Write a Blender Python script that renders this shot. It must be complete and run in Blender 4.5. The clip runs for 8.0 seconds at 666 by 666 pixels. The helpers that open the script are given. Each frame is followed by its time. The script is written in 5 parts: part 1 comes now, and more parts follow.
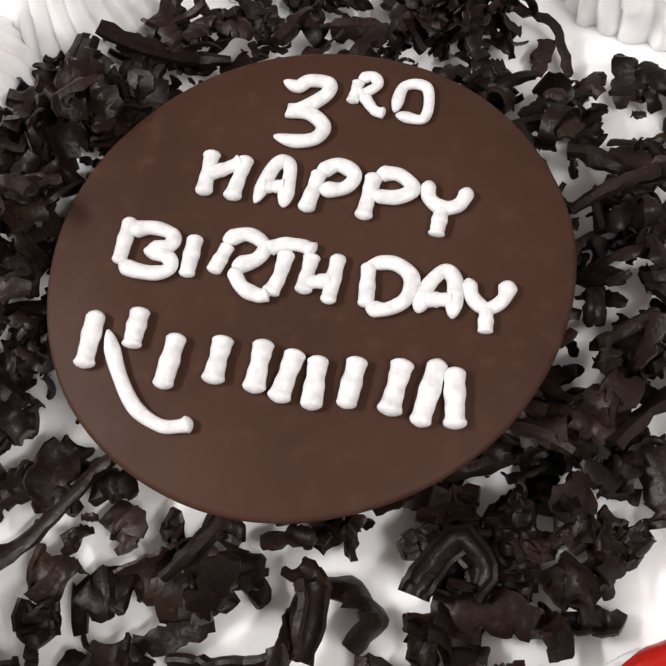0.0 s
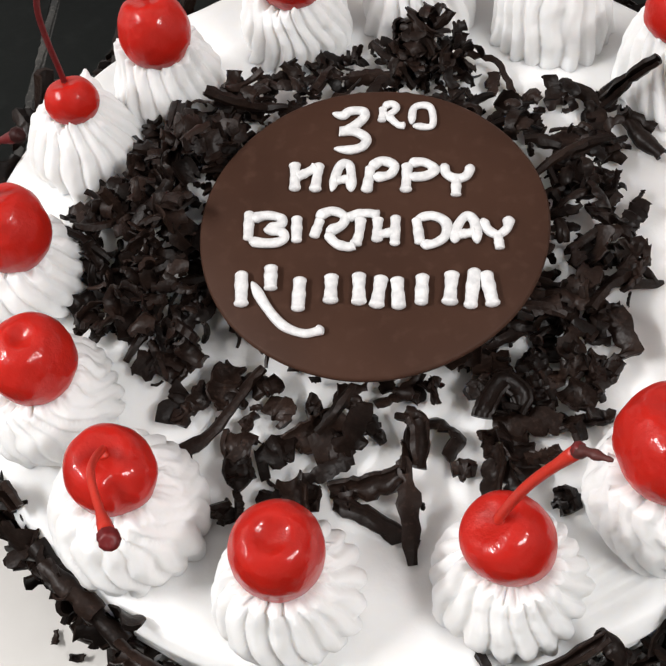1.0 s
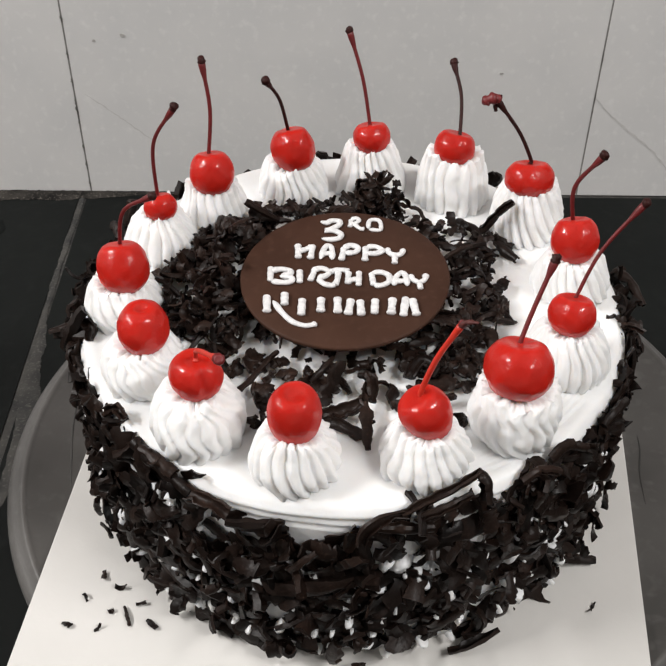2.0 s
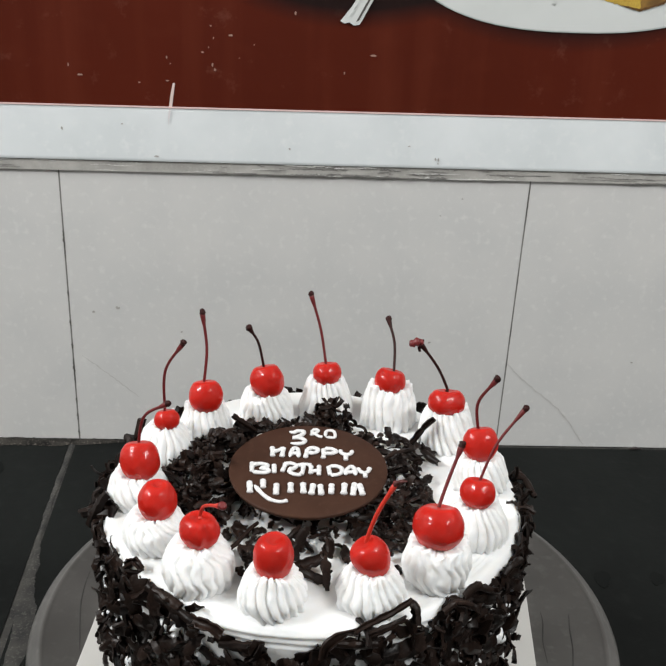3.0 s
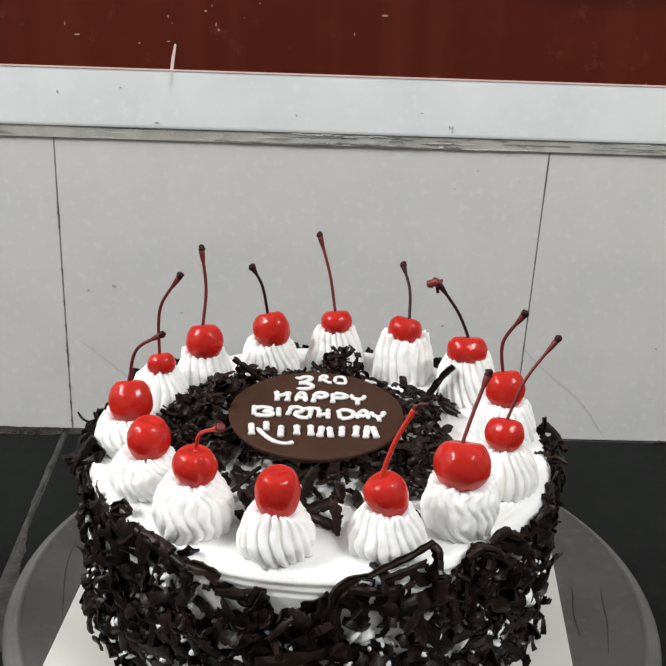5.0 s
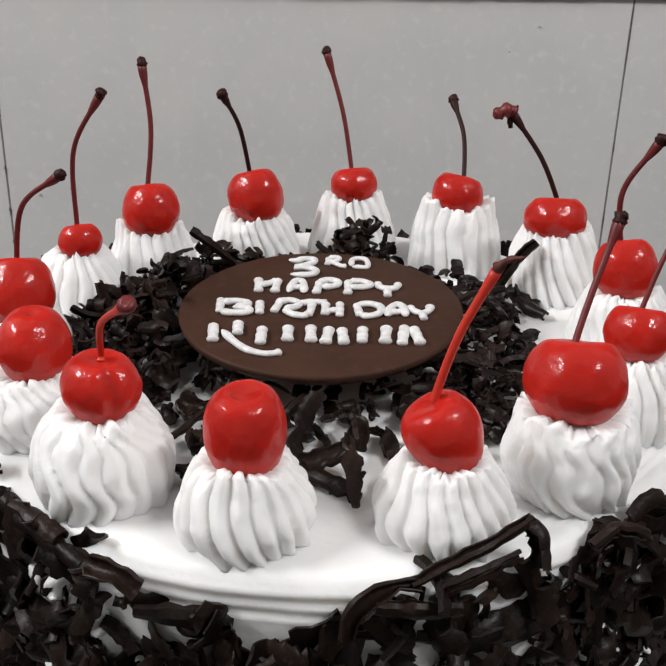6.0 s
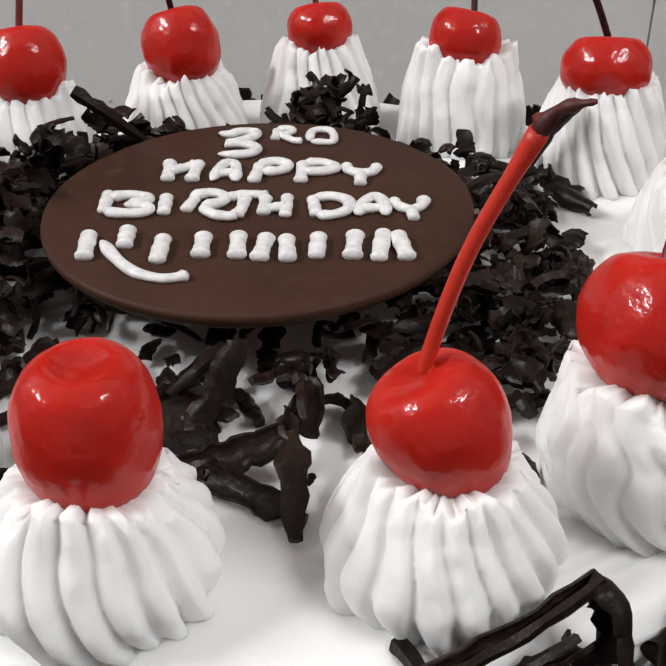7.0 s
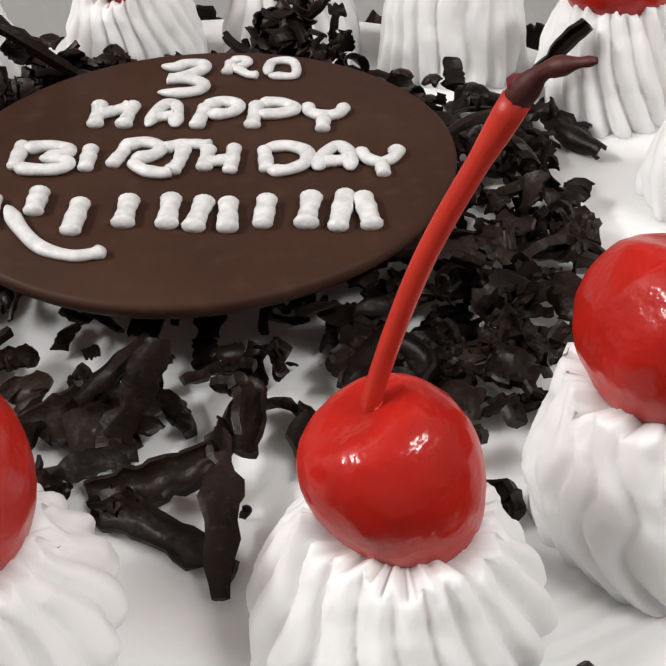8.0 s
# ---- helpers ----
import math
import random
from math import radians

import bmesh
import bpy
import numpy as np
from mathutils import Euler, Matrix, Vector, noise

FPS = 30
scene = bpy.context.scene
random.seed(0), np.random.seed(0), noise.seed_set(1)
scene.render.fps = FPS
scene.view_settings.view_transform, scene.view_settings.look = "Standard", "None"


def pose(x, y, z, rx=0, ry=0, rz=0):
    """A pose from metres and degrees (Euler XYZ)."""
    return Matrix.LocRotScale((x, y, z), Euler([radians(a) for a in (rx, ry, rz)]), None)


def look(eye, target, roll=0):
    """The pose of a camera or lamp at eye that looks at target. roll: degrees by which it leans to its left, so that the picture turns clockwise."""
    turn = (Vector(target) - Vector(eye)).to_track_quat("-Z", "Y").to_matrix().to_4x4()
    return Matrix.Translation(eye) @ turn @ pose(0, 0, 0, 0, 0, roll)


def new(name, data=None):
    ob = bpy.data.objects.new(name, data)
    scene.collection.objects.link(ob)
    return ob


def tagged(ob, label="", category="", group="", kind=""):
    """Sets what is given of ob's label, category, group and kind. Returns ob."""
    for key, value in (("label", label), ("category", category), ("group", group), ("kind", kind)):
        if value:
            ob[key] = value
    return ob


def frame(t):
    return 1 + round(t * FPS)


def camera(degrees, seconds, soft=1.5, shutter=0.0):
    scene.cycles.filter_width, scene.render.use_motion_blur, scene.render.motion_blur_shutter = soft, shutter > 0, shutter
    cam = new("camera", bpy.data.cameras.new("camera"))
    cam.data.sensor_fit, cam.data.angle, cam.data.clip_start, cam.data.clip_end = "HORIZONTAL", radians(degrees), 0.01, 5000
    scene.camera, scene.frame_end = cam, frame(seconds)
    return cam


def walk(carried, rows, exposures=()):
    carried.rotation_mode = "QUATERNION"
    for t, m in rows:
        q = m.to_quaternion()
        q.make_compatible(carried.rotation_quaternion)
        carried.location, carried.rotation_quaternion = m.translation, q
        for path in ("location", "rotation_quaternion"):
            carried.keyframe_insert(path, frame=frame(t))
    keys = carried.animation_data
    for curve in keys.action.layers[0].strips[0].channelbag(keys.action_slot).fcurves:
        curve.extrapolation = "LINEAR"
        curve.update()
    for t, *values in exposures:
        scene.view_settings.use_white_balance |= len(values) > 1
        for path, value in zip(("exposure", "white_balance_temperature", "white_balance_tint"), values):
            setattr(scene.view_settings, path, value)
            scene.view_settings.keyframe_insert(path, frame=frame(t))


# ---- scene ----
cam = camera(33.89, 8.0, soft=1.7)
PATH = [
    (0, (0.03519, -0.08952, 0.38193), (-0.02209, 0.04470, 0.11981), -13.28),
    (0.3, (0.02032, -0.09397, 0.39475), (-0.01973, 0.03857, 0.12862), -15.24),
    (0.5, (0.01845, -0.10872, 0.40531), (-0.01944, 0.03113, 0.14261), -14.88),
    (0.7, (0.01351, -0.12520, 0.41966), (-0.01821, 0.01975, 0.15892), -12.58),
    (1, (0.01163, -0.16619, 0.44567), (-0.01763, -0.00719, 0.19296), -9.85),
    (1.2, (0.01152, -0.19788, 0.46196), (-0.01495, -0.02725, 0.21663), -7.37),
    (2.3, (-0.00893, -0.41119, 0.53229), (-0.00514, -0.16628, 0.35908), 1.34),
    (2.5, (-0.01046, -0.44569, 0.54675), (-0.00286, -0.18944, 0.39094), 1.80),
    (3, (-0.01395, -0.50023, 0.55890), (-0.00304, -0.23073, 0.42757), 2.13),
    (3.5, (-0.02209, -0.52882, 0.56447), (-0.01085, -0.25481, 0.44284), 2.18),
    (4, (-0.02037, -0.52666, 0.55688), (-0.00884, -0.25158, 0.43773), 2.21),
    (4.5, (-0.01652, -0.52544, 0.55220), (-0.00555, -0.25018, 0.43340), 2.02),
    (5, (-0.01434, -0.47734, 0.48335), (-0.00473, -0.20227, 0.36402), 2.25),
    (5.2, (-0.01331, -0.45186, 0.45128), (-0.00536, -0.17754, 0.33009), 2.03),
    (6.3, (-0.00010, -0.25844, 0.35243), (0.00195, 0.01055, 0.21961), 0.80),
    (6.5, (0.00188, -0.23904, 0.34457), (0.00391, 0.02739, 0.20669), 0.64),
    (7, (0.01013, -0.20250, 0.32446), (0.01050, 0.05485, 0.17029), -0.17),
    (7.5, (0.01741, -0.17633, 0.31184), (0.01809, 0.07162, 0.14296), -0.27),
    (8, (0.01958, -0.16774, 0.31695), (0.01630, 0.07574, 0.14172), -1.02),
]
walk(cam, [(t, look(eye, target, roll)) for t, eye, target, roll in PATH],
     [(0, -0.27, 6560, 13), (1.2, -0.35, 6480, 11), (2.4, -0.28, 6550, 11), (3.2, -0.21, 6320, 6.5), (4.6, -0.19, 6320, 6.5), (5.2, -0.24, 6450, 8), (6.3, -0.55, 6410, 11), (8.0, -0.56, 6560, 11)])

# ---- light ----
TAU = 2 * math.pi
world = bpy.data.worlds.new("room_air")
scene.world = world
world.use_nodes = True
world.node_tree.nodes["Background"].inputs[0].default_value = (0.9, 0.93, 1.0, 1)
world.node_tree.nodes["Background"].inputs[1].default_value = 0.0


def tube_lamp(name, place, target, power, size_x, size_y, colour):
    data = bpy.data.lights.new(name, "AREA")
    data.shape, data.size, data.size_y = "RECTANGLE", size_x, size_y
    data.energy, data.color = power, colour
    ob = new(name, data)
    ob.matrix_world = look(place, target)
    return ob


tube_lamp("ceiling_lamp", (-1.55, -0.22, 1.60), (0, 0, 0.2), 54, 0.9, 0.09, (1.0, 0.985, 0.965))
tube_lamp("ceiling_lamp", (1.10, -0.75, 1.75), (0, 0, 0.2), 37, 0.9, 0.09, (1.0, 0.985, 0.965))


# ---- materials ----
def material(name, colour, rough=0.5, metal=0.0, second=None, scale=30.0, amount=0.5, bump=0.0, bump_scale=200.0,
             coat=0.0, specular=0.5, sss=0.0, sss_radius=(0.004, 0.002, 0.002), fine=None, per_object=0.0, rough_span=0.0):
    """A surface with colour patches at one size, grain at another, and fine relief. Sizes are in repeats per metre."""
    mat = bpy.data.materials.new(name)
    mat.use_nodes = True
    nodes, links = mat.node_tree.nodes, mat.node_tree.links
    shader = nodes["Principled BSDF"]
    shader.inputs["Roughness"].default_value = rough
    shader.inputs["Metallic"].default_value = metal
    shader.inputs["Specular IOR Level"].default_value = specular
    shader.inputs["Coat Weight"].default_value = coat
    shader.inputs["Coat Roughness"].default_value = 0.14
    if sss:
        shader.inputs["Subsurface Weight"].default_value = sss
        shader.inputs["Subsurface Radius"].default_value = sss_radius
        shader.inputs["Subsurface Scale"].default_value = 1.0
    where = nodes.new("ShaderNodeTexCoord").outputs["Object"]

    def noise_at(size, detail=4.0):
        node = nodes.new("ShaderNodeTexNoise")
        node.inputs["Scale"].default_value = size
        node.inputs["Detail"].default_value = detail
        links.new(where, node.inputs["Vector"])
        return node.outputs["Fac"]

    def mixed(fac, a, b):
        node = nodes.new("ShaderNodeMix")
        node.data_type = "RGBA"
        if isinstance(fac, float):
            node.inputs["Factor"].default_value = fac
        else:
            links.new(fac, node.inputs["Factor"])
        for value, socket in ((a, node.inputs[6]), (b, node.inputs[7])):
            if isinstance(value, tuple):
                socket.default_value = (*value, 1)
            else:
                links.new(value, socket)
        return node.outputs[2]

    def stretched(value, low, high, top=1.0):
        node = nodes.new("ShaderNodeMapRange")
        node.inputs["From Min"].default_value = low
        node.inputs["From Max"].default_value = high
        node.inputs["To Max"].default_value = top
        links.new(value, node.inputs["Value"])
        return node.outputs["Result"]

    result = colour
    if second:
        result = mixed(stretched(noise_at(scale), 0.35, 0.65, amount), colour, second)
    if fine:
        result = mixed(stretched(noise_at(scale * 9, 2.0), 0.55, 0.75, amount), result, fine)
    if per_object:
        info = nodes.new("ShaderNodeObjectInfo")
        hsv = nodes.new("ShaderNodeHueSaturation")
        links.new(stretched(info.outputs["Random"], 0.0, 1.0, per_object), hsv.inputs["Value"])
        hsv.inputs["Value"].default_value = 1.0
        add = nodes.new("ShaderNodeMath")
        add.operation = "ADD"
        add.inputs[1].default_value = 1.0 - per_object / 2
        links.new(stretched(info.outputs["Random"], 0.0, 1.0, per_object), add.inputs[0])
        links.new(add.outputs[0], hsv.inputs["Value"])
        if isinstance(result, tuple):
            hsv.inputs["Color"].default_value = (*result, 1)
        else:
            links.new(result, hsv.inputs["Color"])
        result = hsv.outputs["Color"]
    if isinstance(result, tuple):
        shader.inputs["Base Color"].default_value = (*result, 1)
    else:
        links.new(result, shader.inputs["Base Color"])
    if rough_span:
        node = nodes.new("ShaderNodeMapRange")
        node.inputs["To Min"].default_value = rough - rough_span
        node.inputs["To Max"].default_value = rough + rough_span
        links.new(noise_at(scale * 2.3), node.inputs["Value"])
        links.new(node.outputs["Result"], shader.inputs["Roughness"])
    if bump:
        node = nodes.new("ShaderNodeBump")
        node.inputs["Strength"].default_value = 0.5
        node.inputs["Distance"].default_value = bump
        links.new(noise_at(bump_scale, 3.0), node.inputs["Height"])
        links.new(node.outputs["Normal"], shader.inputs["Normal"])
        links.new(node.outputs["Normal"], shader.inputs["Coat Normal"])
    return mat


CREAM = material("whipped_cream", (0.825, 0.823, 0.817), 0.5, second=(0.79, 0.789, 0.784), scale=60, bump=0.0005, bump_scale=240, sss=0.6, sss_radius=(0.006, 0.0055, 0.005))
ICING = material("piped_white_icing", (0.72, 0.715, 0.71), 0.38, second=(0.52, 0.525, 0.53), scale=520, amount=0.8, specular=0.35, bump=0.00025, bump_scale=900)
CHOCOLATE = material("dark_chocolate", (0.0140, 0.0078, 0.0057), 0.42, specular=0.16, second=(0.0034, 0.0020, 0.0016), scale=120, fine=(0.040, 0.0230, 0.0168), bump=0.0004, bump_scale=650, per_object=1.1, rough_span=0.12)
PLAQUE = material("tempered_chocolate", (0.0505, 0.0238, 0.0152), 0.54, second=(0.036, 0.0168, 0.0108), specular=0.10, scale=30, amount=0.8, fine=(0.058, 0.0290, 0.0195), bump=0.00022, bump_scale=120, rough_span=0.08)
CHERRY = material("glazed_cherry", (0.455, 0.0145, 0.0080), 0.46, second=(0.33, 0.0085, 0.0042), scale=110, coat=0.5, specular=0.10, sss=0.6, sss_radius=(0.006, 0.0008, 0.0006), bump=0.0009, bump_scale=300)
STEM_RED = material("red_stem", (0.55, 0.028, 0.012), 0.45, second=(0.42, 0.018, 0.009), scale=240, bump=0.0002, bump_scale=900)
STEM_MID = material("dark_red_stem", (0.135, 0.007, 0.008), 0.5, second=(0.08, 0.006, 0.006), scale=260, bump=0.0002, bump_scale=900)
STEM_FRAYED = material("frayed_stem", (0.075, 0.010, 0.007), 0.6, second=(0.035, 0.008, 0.006), scale=400, bump=0.0003, bump_scale=900)
STEM_DARK = material("dark_stem", (0.030, 0.007, 0.006), 0.5, specular=0.15, second=(0.018, 0.007, 0.006), scale=300, bump=0.0002, bump_scale=900)
CARD = material("white_card", (0.60, 0.585, 0.56), 0.6, second=(0.54, 0.53, 0.505), scale=22, bump=0.0001, bump_scale=400)
FROSTED = material("frosted_acrylic", (0.090, 0.086, 0.081), 0.42, second=(0.046, 0.044, 0.041), scale=17, amount=0.85, fine=(0.105, 0.101, 0.096), bump=0.0002, bump_scale=70, rough_span=0.1)
SCRATCH = material("worn_scratch", (0.030, 0.029, 0.027), 0.6, second=(0.045, 0.043, 0.040), scale=60)
METAL = material("brushed_metal", (0.4, 0.4, 0.4), 0.4, metal=0.9, second=(0.3, 0.3, 0.3), scale=40)
TILE = material("cream_wall_tile", (0.648, 0.638, 0.626), 0.42, second=(0.600, 0.596, 0.590), scale=16, amount=0.9, fine=(0.686, 0.678, 0.665), bump=0.0003, bump_scale=60, rough_span=0.1)
GROUT = material("grimy_grout", (0.46, 0.445, 0.42), 0.9, second=(0.22, 0.21, 0.195), scale=45, fine=(0.50, 0.49, 0.47), bump=0.001, bump_scale=300)
STONE = material("black_slate", (0.0068, 0.0079, 0.0073), 0.6, specular=0.11, second=(0.0042, 0.0049, 0.0046), scale=9, amount=0.9, fine=(0.0092, 0.0104, 0.0097), bump=0.0003, bump_scale=160, rough_span=0.12)
STONE_JOINT = material("slate_joint", (0.050, 0.047, 0.042), 0.9, second=(0.012, 0.0125, 0.012), scale=55, amount=0.9, fine=(0.085, 0.08, 0.072), bump=0.0006, bump_scale=300)
TRIM = material("white_painted_trim", (0.79, 0.82, 0.835), 0.35, second=(0.70, 0.735, 0.75), scale=16, amount=0.8, fine=(0.79, 0.815, 0.825), bump=0.0002, bump_scale=80)
STAIN = material("brown_stain", (0.36, 0.345, 0.325), 0.8, second=(0.50, 0.485, 0.465), scale=420)
PAINT = material("room_paint", (0.60, 0.595, 0.585), 0.7, second=(0.54, 0.535, 0.525), scale=3, bump=0.0006, bump_scale=60)
PRINT_WHITE = material("print_white", (0.66, 0.675, 0.665), 0.45, second=(0.54, 0.56, 0.55), scale=10, fine=(0.63, 0.65, 0.64))
PRINT_GLASS = material("print_glass_rim", (0.15, 0.175, 0.16), 0.45, second=(0.035, 0.042, 0.038), scale=46, amount=0.9, fine=(0.36, 0.39, 0.37))
PRINT_EDGE = material("print_glass_edge", (0.50, 0.53, 0.51), 0.45, second=(0.22, 0.25, 0.24), scale=60)
PRINT_FROST = material("print_frosted_glass", (0.60, 0.60, 0.58), 0.45, second=(0.25, 0.25, 0.24), scale=70, amount=0.8, fine=(0.66, 0.66, 0.64))
PRINT_LINE = material("print_dark_line", (0.06, 0.055, 0.05), 0.5, second=(0.12, 0.11, 0.10), scale=200)
PRINT_PINK = material("print_pink_cream", (0.68, 0.65, 0.66), 0.45, second=(0.54, 0.52, 0.54), scale=38, fine=(0.60, 0.42, 0.50))
PRINT_SPONGE = material("print_sponge", (0.60, 0.42, 0.065), 0.5, second=(0.36, 0.22, 0.035), scale=150, amount=0.75, fine=(0.16, 0.085, 0.02))
PRINT_CRUST = material("print_crust", (0.30, 0.165, 0.035), 0.5, second=(0.11, 0.055, 0.015), scale=90, amount=0.85)
PRINT_CRUST_DARK = material("print_crust_dark", (0.12, 0.055, 0.012), 0.5, second=(0.06, 0.025, 0.008), scale=160)
PRINT_BERRY = material("print_berry", (0.33, 0.01, 0.015), 0.5, second=(0.12, 0.004, 0.006), scale=150)
PRINT_GREY = material("print_grey", (0.40, 0.42, 0.41), 0.5, second=(0.62, 0.635, 0.625), scale=220, amount=0.9)
PRINT_GREEN = material("print_lime", (0.35, 0.5, 0.06), 0.5, second=(0.5, 0.6, 0.2), scale=200)
SPECK = material("pale_speck", (0.40, 0.26, 0.21), 0.7, second=(0.22, 0.10, 0.07), scale=900)


def poster_material():
    """Printed dark red, with the soft dark shade that the print shows under its two dishes."""
    mat = material("printed_red_sheet", (0.082, 0.0112, 0.0040), 0.5, specular=0.14, second=(0.054, 0.0076, 0.0030), scale=5, fine=(0.088, 0.0142, 0.0058), bump=0.0003, bump_scale=26)
    nodes, links = mat.node_tree.nodes, mat.node_tree.links
    shader = nodes["Principled BSDF"]
    colour = shader.inputs["Base Color"].links[0].from_socket
    where = nodes.new("ShaderNodeTexCoord").outputs["Object"]
    # faint upright streaks where it was wiped
    wiped = nodes.new("ShaderNodeMapping")
    wiped.inputs["Scale"].default_value = (38, 1, 2.5)
    streak = nodes.new("ShaderNodeTexNoise")
    streak.inputs["Scale"].default_value = 1.0
    streak.inputs["Detail"].default_value = 4.0
    span = nodes.new("ShaderNodeMapRange")
    span.inputs["From Min"].default_value, span.inputs["From Max"].default_value = 0.5, 0.75
    span.inputs["To Max"].default_value = 0.45
    dust = nodes.new("ShaderNodeMix")
    dust.data_type = "RGBA"
    dust.inputs[7].default_value = (0.115, 0.022, 0.010, 1)
    links.new(where, wiped.inputs["Vector"])
    links.new(wiped.outputs[0], streak.inputs["Vector"])
    links.new(streak.outputs["Fac"], span.inputs["Value"])
    links.new(span.outputs["Result"], dust.inputs["Factor"])
    links.new(colour, dust.inputs[6])
    colour = dust.outputs[2]
    # dusty pale patches
    patch = nodes.new("ShaderNodeTexNoise")
    patch.inputs["Scale"].default_value = 46.0
    patch.inputs["Detail"].default_value = 7.0
    patch.inputs["Roughness"].default_value = 0.68
    worn = nodes.new("ShaderNodeMapRange")
    worn.inputs["From Min"].default_value, worn.inputs["From Max"].default_value = 0.60, 0.80
    worn.inputs["To Max"].default_value = 0.38
    pale = nodes.new("ShaderNodeMix")
    pale.data_type = "RGBA"
    pale.inputs[7].default_value = (0.24, 0.10, 0.07, 1)
    links.new(where, patch.inputs["Vector"])
    links.new(patch.outputs["Fac"], worn.inputs["Value"])
    links.new(worn.outputs["Result"], pale.inputs["Factor"])
    links.new(colour, pale.inputs[6])
    colour = pale.outputs[2]
    for centre, size in (((0.207, 0, 0.4995), (0.171, 1, 0.1080)), ((0.03, 0, 0.50), (0.15, 1, 0.096))):
        mapping = nodes.new("ShaderNodeMapping")
        mapping.vector_type = "TEXTURE"
        mapping.inputs["Location"].default_value = centre
        mapping.inputs["Scale"].default_value = size
        length = nodes.new("ShaderNodeVectorMath")
        length.operation = "LENGTH"
        flat = nodes.new("ShaderNodeVectorMath")
        flat.operation = "MULTIPLY"
        flat.inputs[1].default_value = (1, 0, 1)
        ramp = nodes.new("ShaderNodeMapRange")
        ramp.inputs["From Min"].default_value = 0.94
        ramp.inputs["From Max"].default_value = 1.11
        ramp.inputs["To Min"].default_value = 0.92
        ramp.inputs["To Max"].default_value = 0.0
        mix = nodes.new("ShaderNodeMix")
        mix.data_type = "RGBA"
        mix.inputs[7].default_value = (0.008, 0.006, 0.006, 1)
        links.new(where, mapping.inputs["Vector"])
        links.new(mapping.outputs[0], flat.inputs[0])
        links.new(flat.outputs[0], length.inputs[0])
        links.new(length.outputs["Value"], ramp.inputs["Value"])
        links.new(ramp.outputs["Result"], mix.inputs["Factor"])
        links.new(colour, mix.inputs[6])
        colour = mix.outputs[2]
    links.new(colour, shader.inputs["Base Color"])
    return mat


POSTER = poster_material()


# ---- mesh helpers ----
def mesh_of(name, verts, faces, mat, smooth=True):
    mesh = bpy.data.meshes.new(name)
    mesh.from_pydata(verts, [], faces)
    mesh.validate()
    mesh.materials.append(mat)
    mesh.polygons.foreach_set("use_smooth", [smooth] * len(mesh.polygons))
    mesh.update()
    return mesh


def part(name, mesh, parent, label="", at=None):
    ob = new(name, mesh)
    ob.parent = parent
    if at is not None:
        ob.matrix_basis = at
    return tagged(ob, label)


def thing(name, label, category, at=None, group="", kind=""):
    ob = new(name)
    ob.empty_display_size = 0.01
    if at is not None:
        ob.matrix_basis = at
    return tagged(ob, label, category, group, kind)


def from_bm(name, bm, mat, smooth=False):
    mesh = bpy.data.meshes.new(name)
    bmesh.ops.recalc_face_normals(bm, faces=bm.faces[:])
    bm.to_mesh(mesh)
    bm.free()
    mesh.materials.append(mat)
    mesh.polygons.foreach_set("use_smooth", [smooth] * len(mesh.polygons))
    return mesh


def block(name, low, high, mat, bevel=0.0, segments=2):
    """A box between two corners with softened edges."""
    bm = bmesh.new()
    bmesh.ops.create_cube(bm, size=1)
    for v in bm.verts:
        v.co = [low[n] + (v.co[n] + 0.5) * (high[n] - low[n]) for n in range(3)]
    if bevel:
        bmesh.ops.bevel(bm, geom=bm.edges[:], offset=bevel, segments=segments, affect="EDGES", profile=0.6)
    return from_bm(name, bm, mat)


def lathe(name, profile, mat, steps=96, wobble=None, closed_ends=True):
    """Turns (radius, height) pairs round the z axis. wobble(angle, n, r, z) may shift a vertex."""
    verts, faces = [], []
    for n, (r, z) in enumerate(profile):
        for k in range(steps):
            a = TAU * k / steps
            rr, zz = wobble(a, n, r, z) if wobble else (r, z)
            verts.append((rr * math.cos(a), rr * math.sin(a), zz))
    for n in range(len(profile) - 1):
        for k in range(steps):
            j = (k + 1) % steps
            faces.append((n * steps + k, n * steps + j, (n + 1) * steps + j, (n + 1) * steps + k))
    if closed_ends:
        faces.append(tuple(reversed(range(steps))))
        faces.append(tuple((len(profile) - 1) * steps + k for k in range(steps)))
    return mesh_of(name, verts, faces, mat)


def spline(points, count):
    """Points along a smooth line through the given ones."""
    points = [Vector(p) for p in points]
    ends = [2 * points[0] - points[1], *points, 2 * points[-1] - points[-2]]
    out = []
    for n in range(count):
        u = n / (count - 1) * (len(points) - 1)
        i = min(int(u), len(points) - 2)
        s = u - i
        a, b, c, d = ends[i:i + 4]
        out.append(0.5 * ((2 * b) + (c - a) * s + (2 * a - 5 * b + 4 * c - d) * s * s + (3 * b - a - 3 * c + d) * s ** 3))
    return out


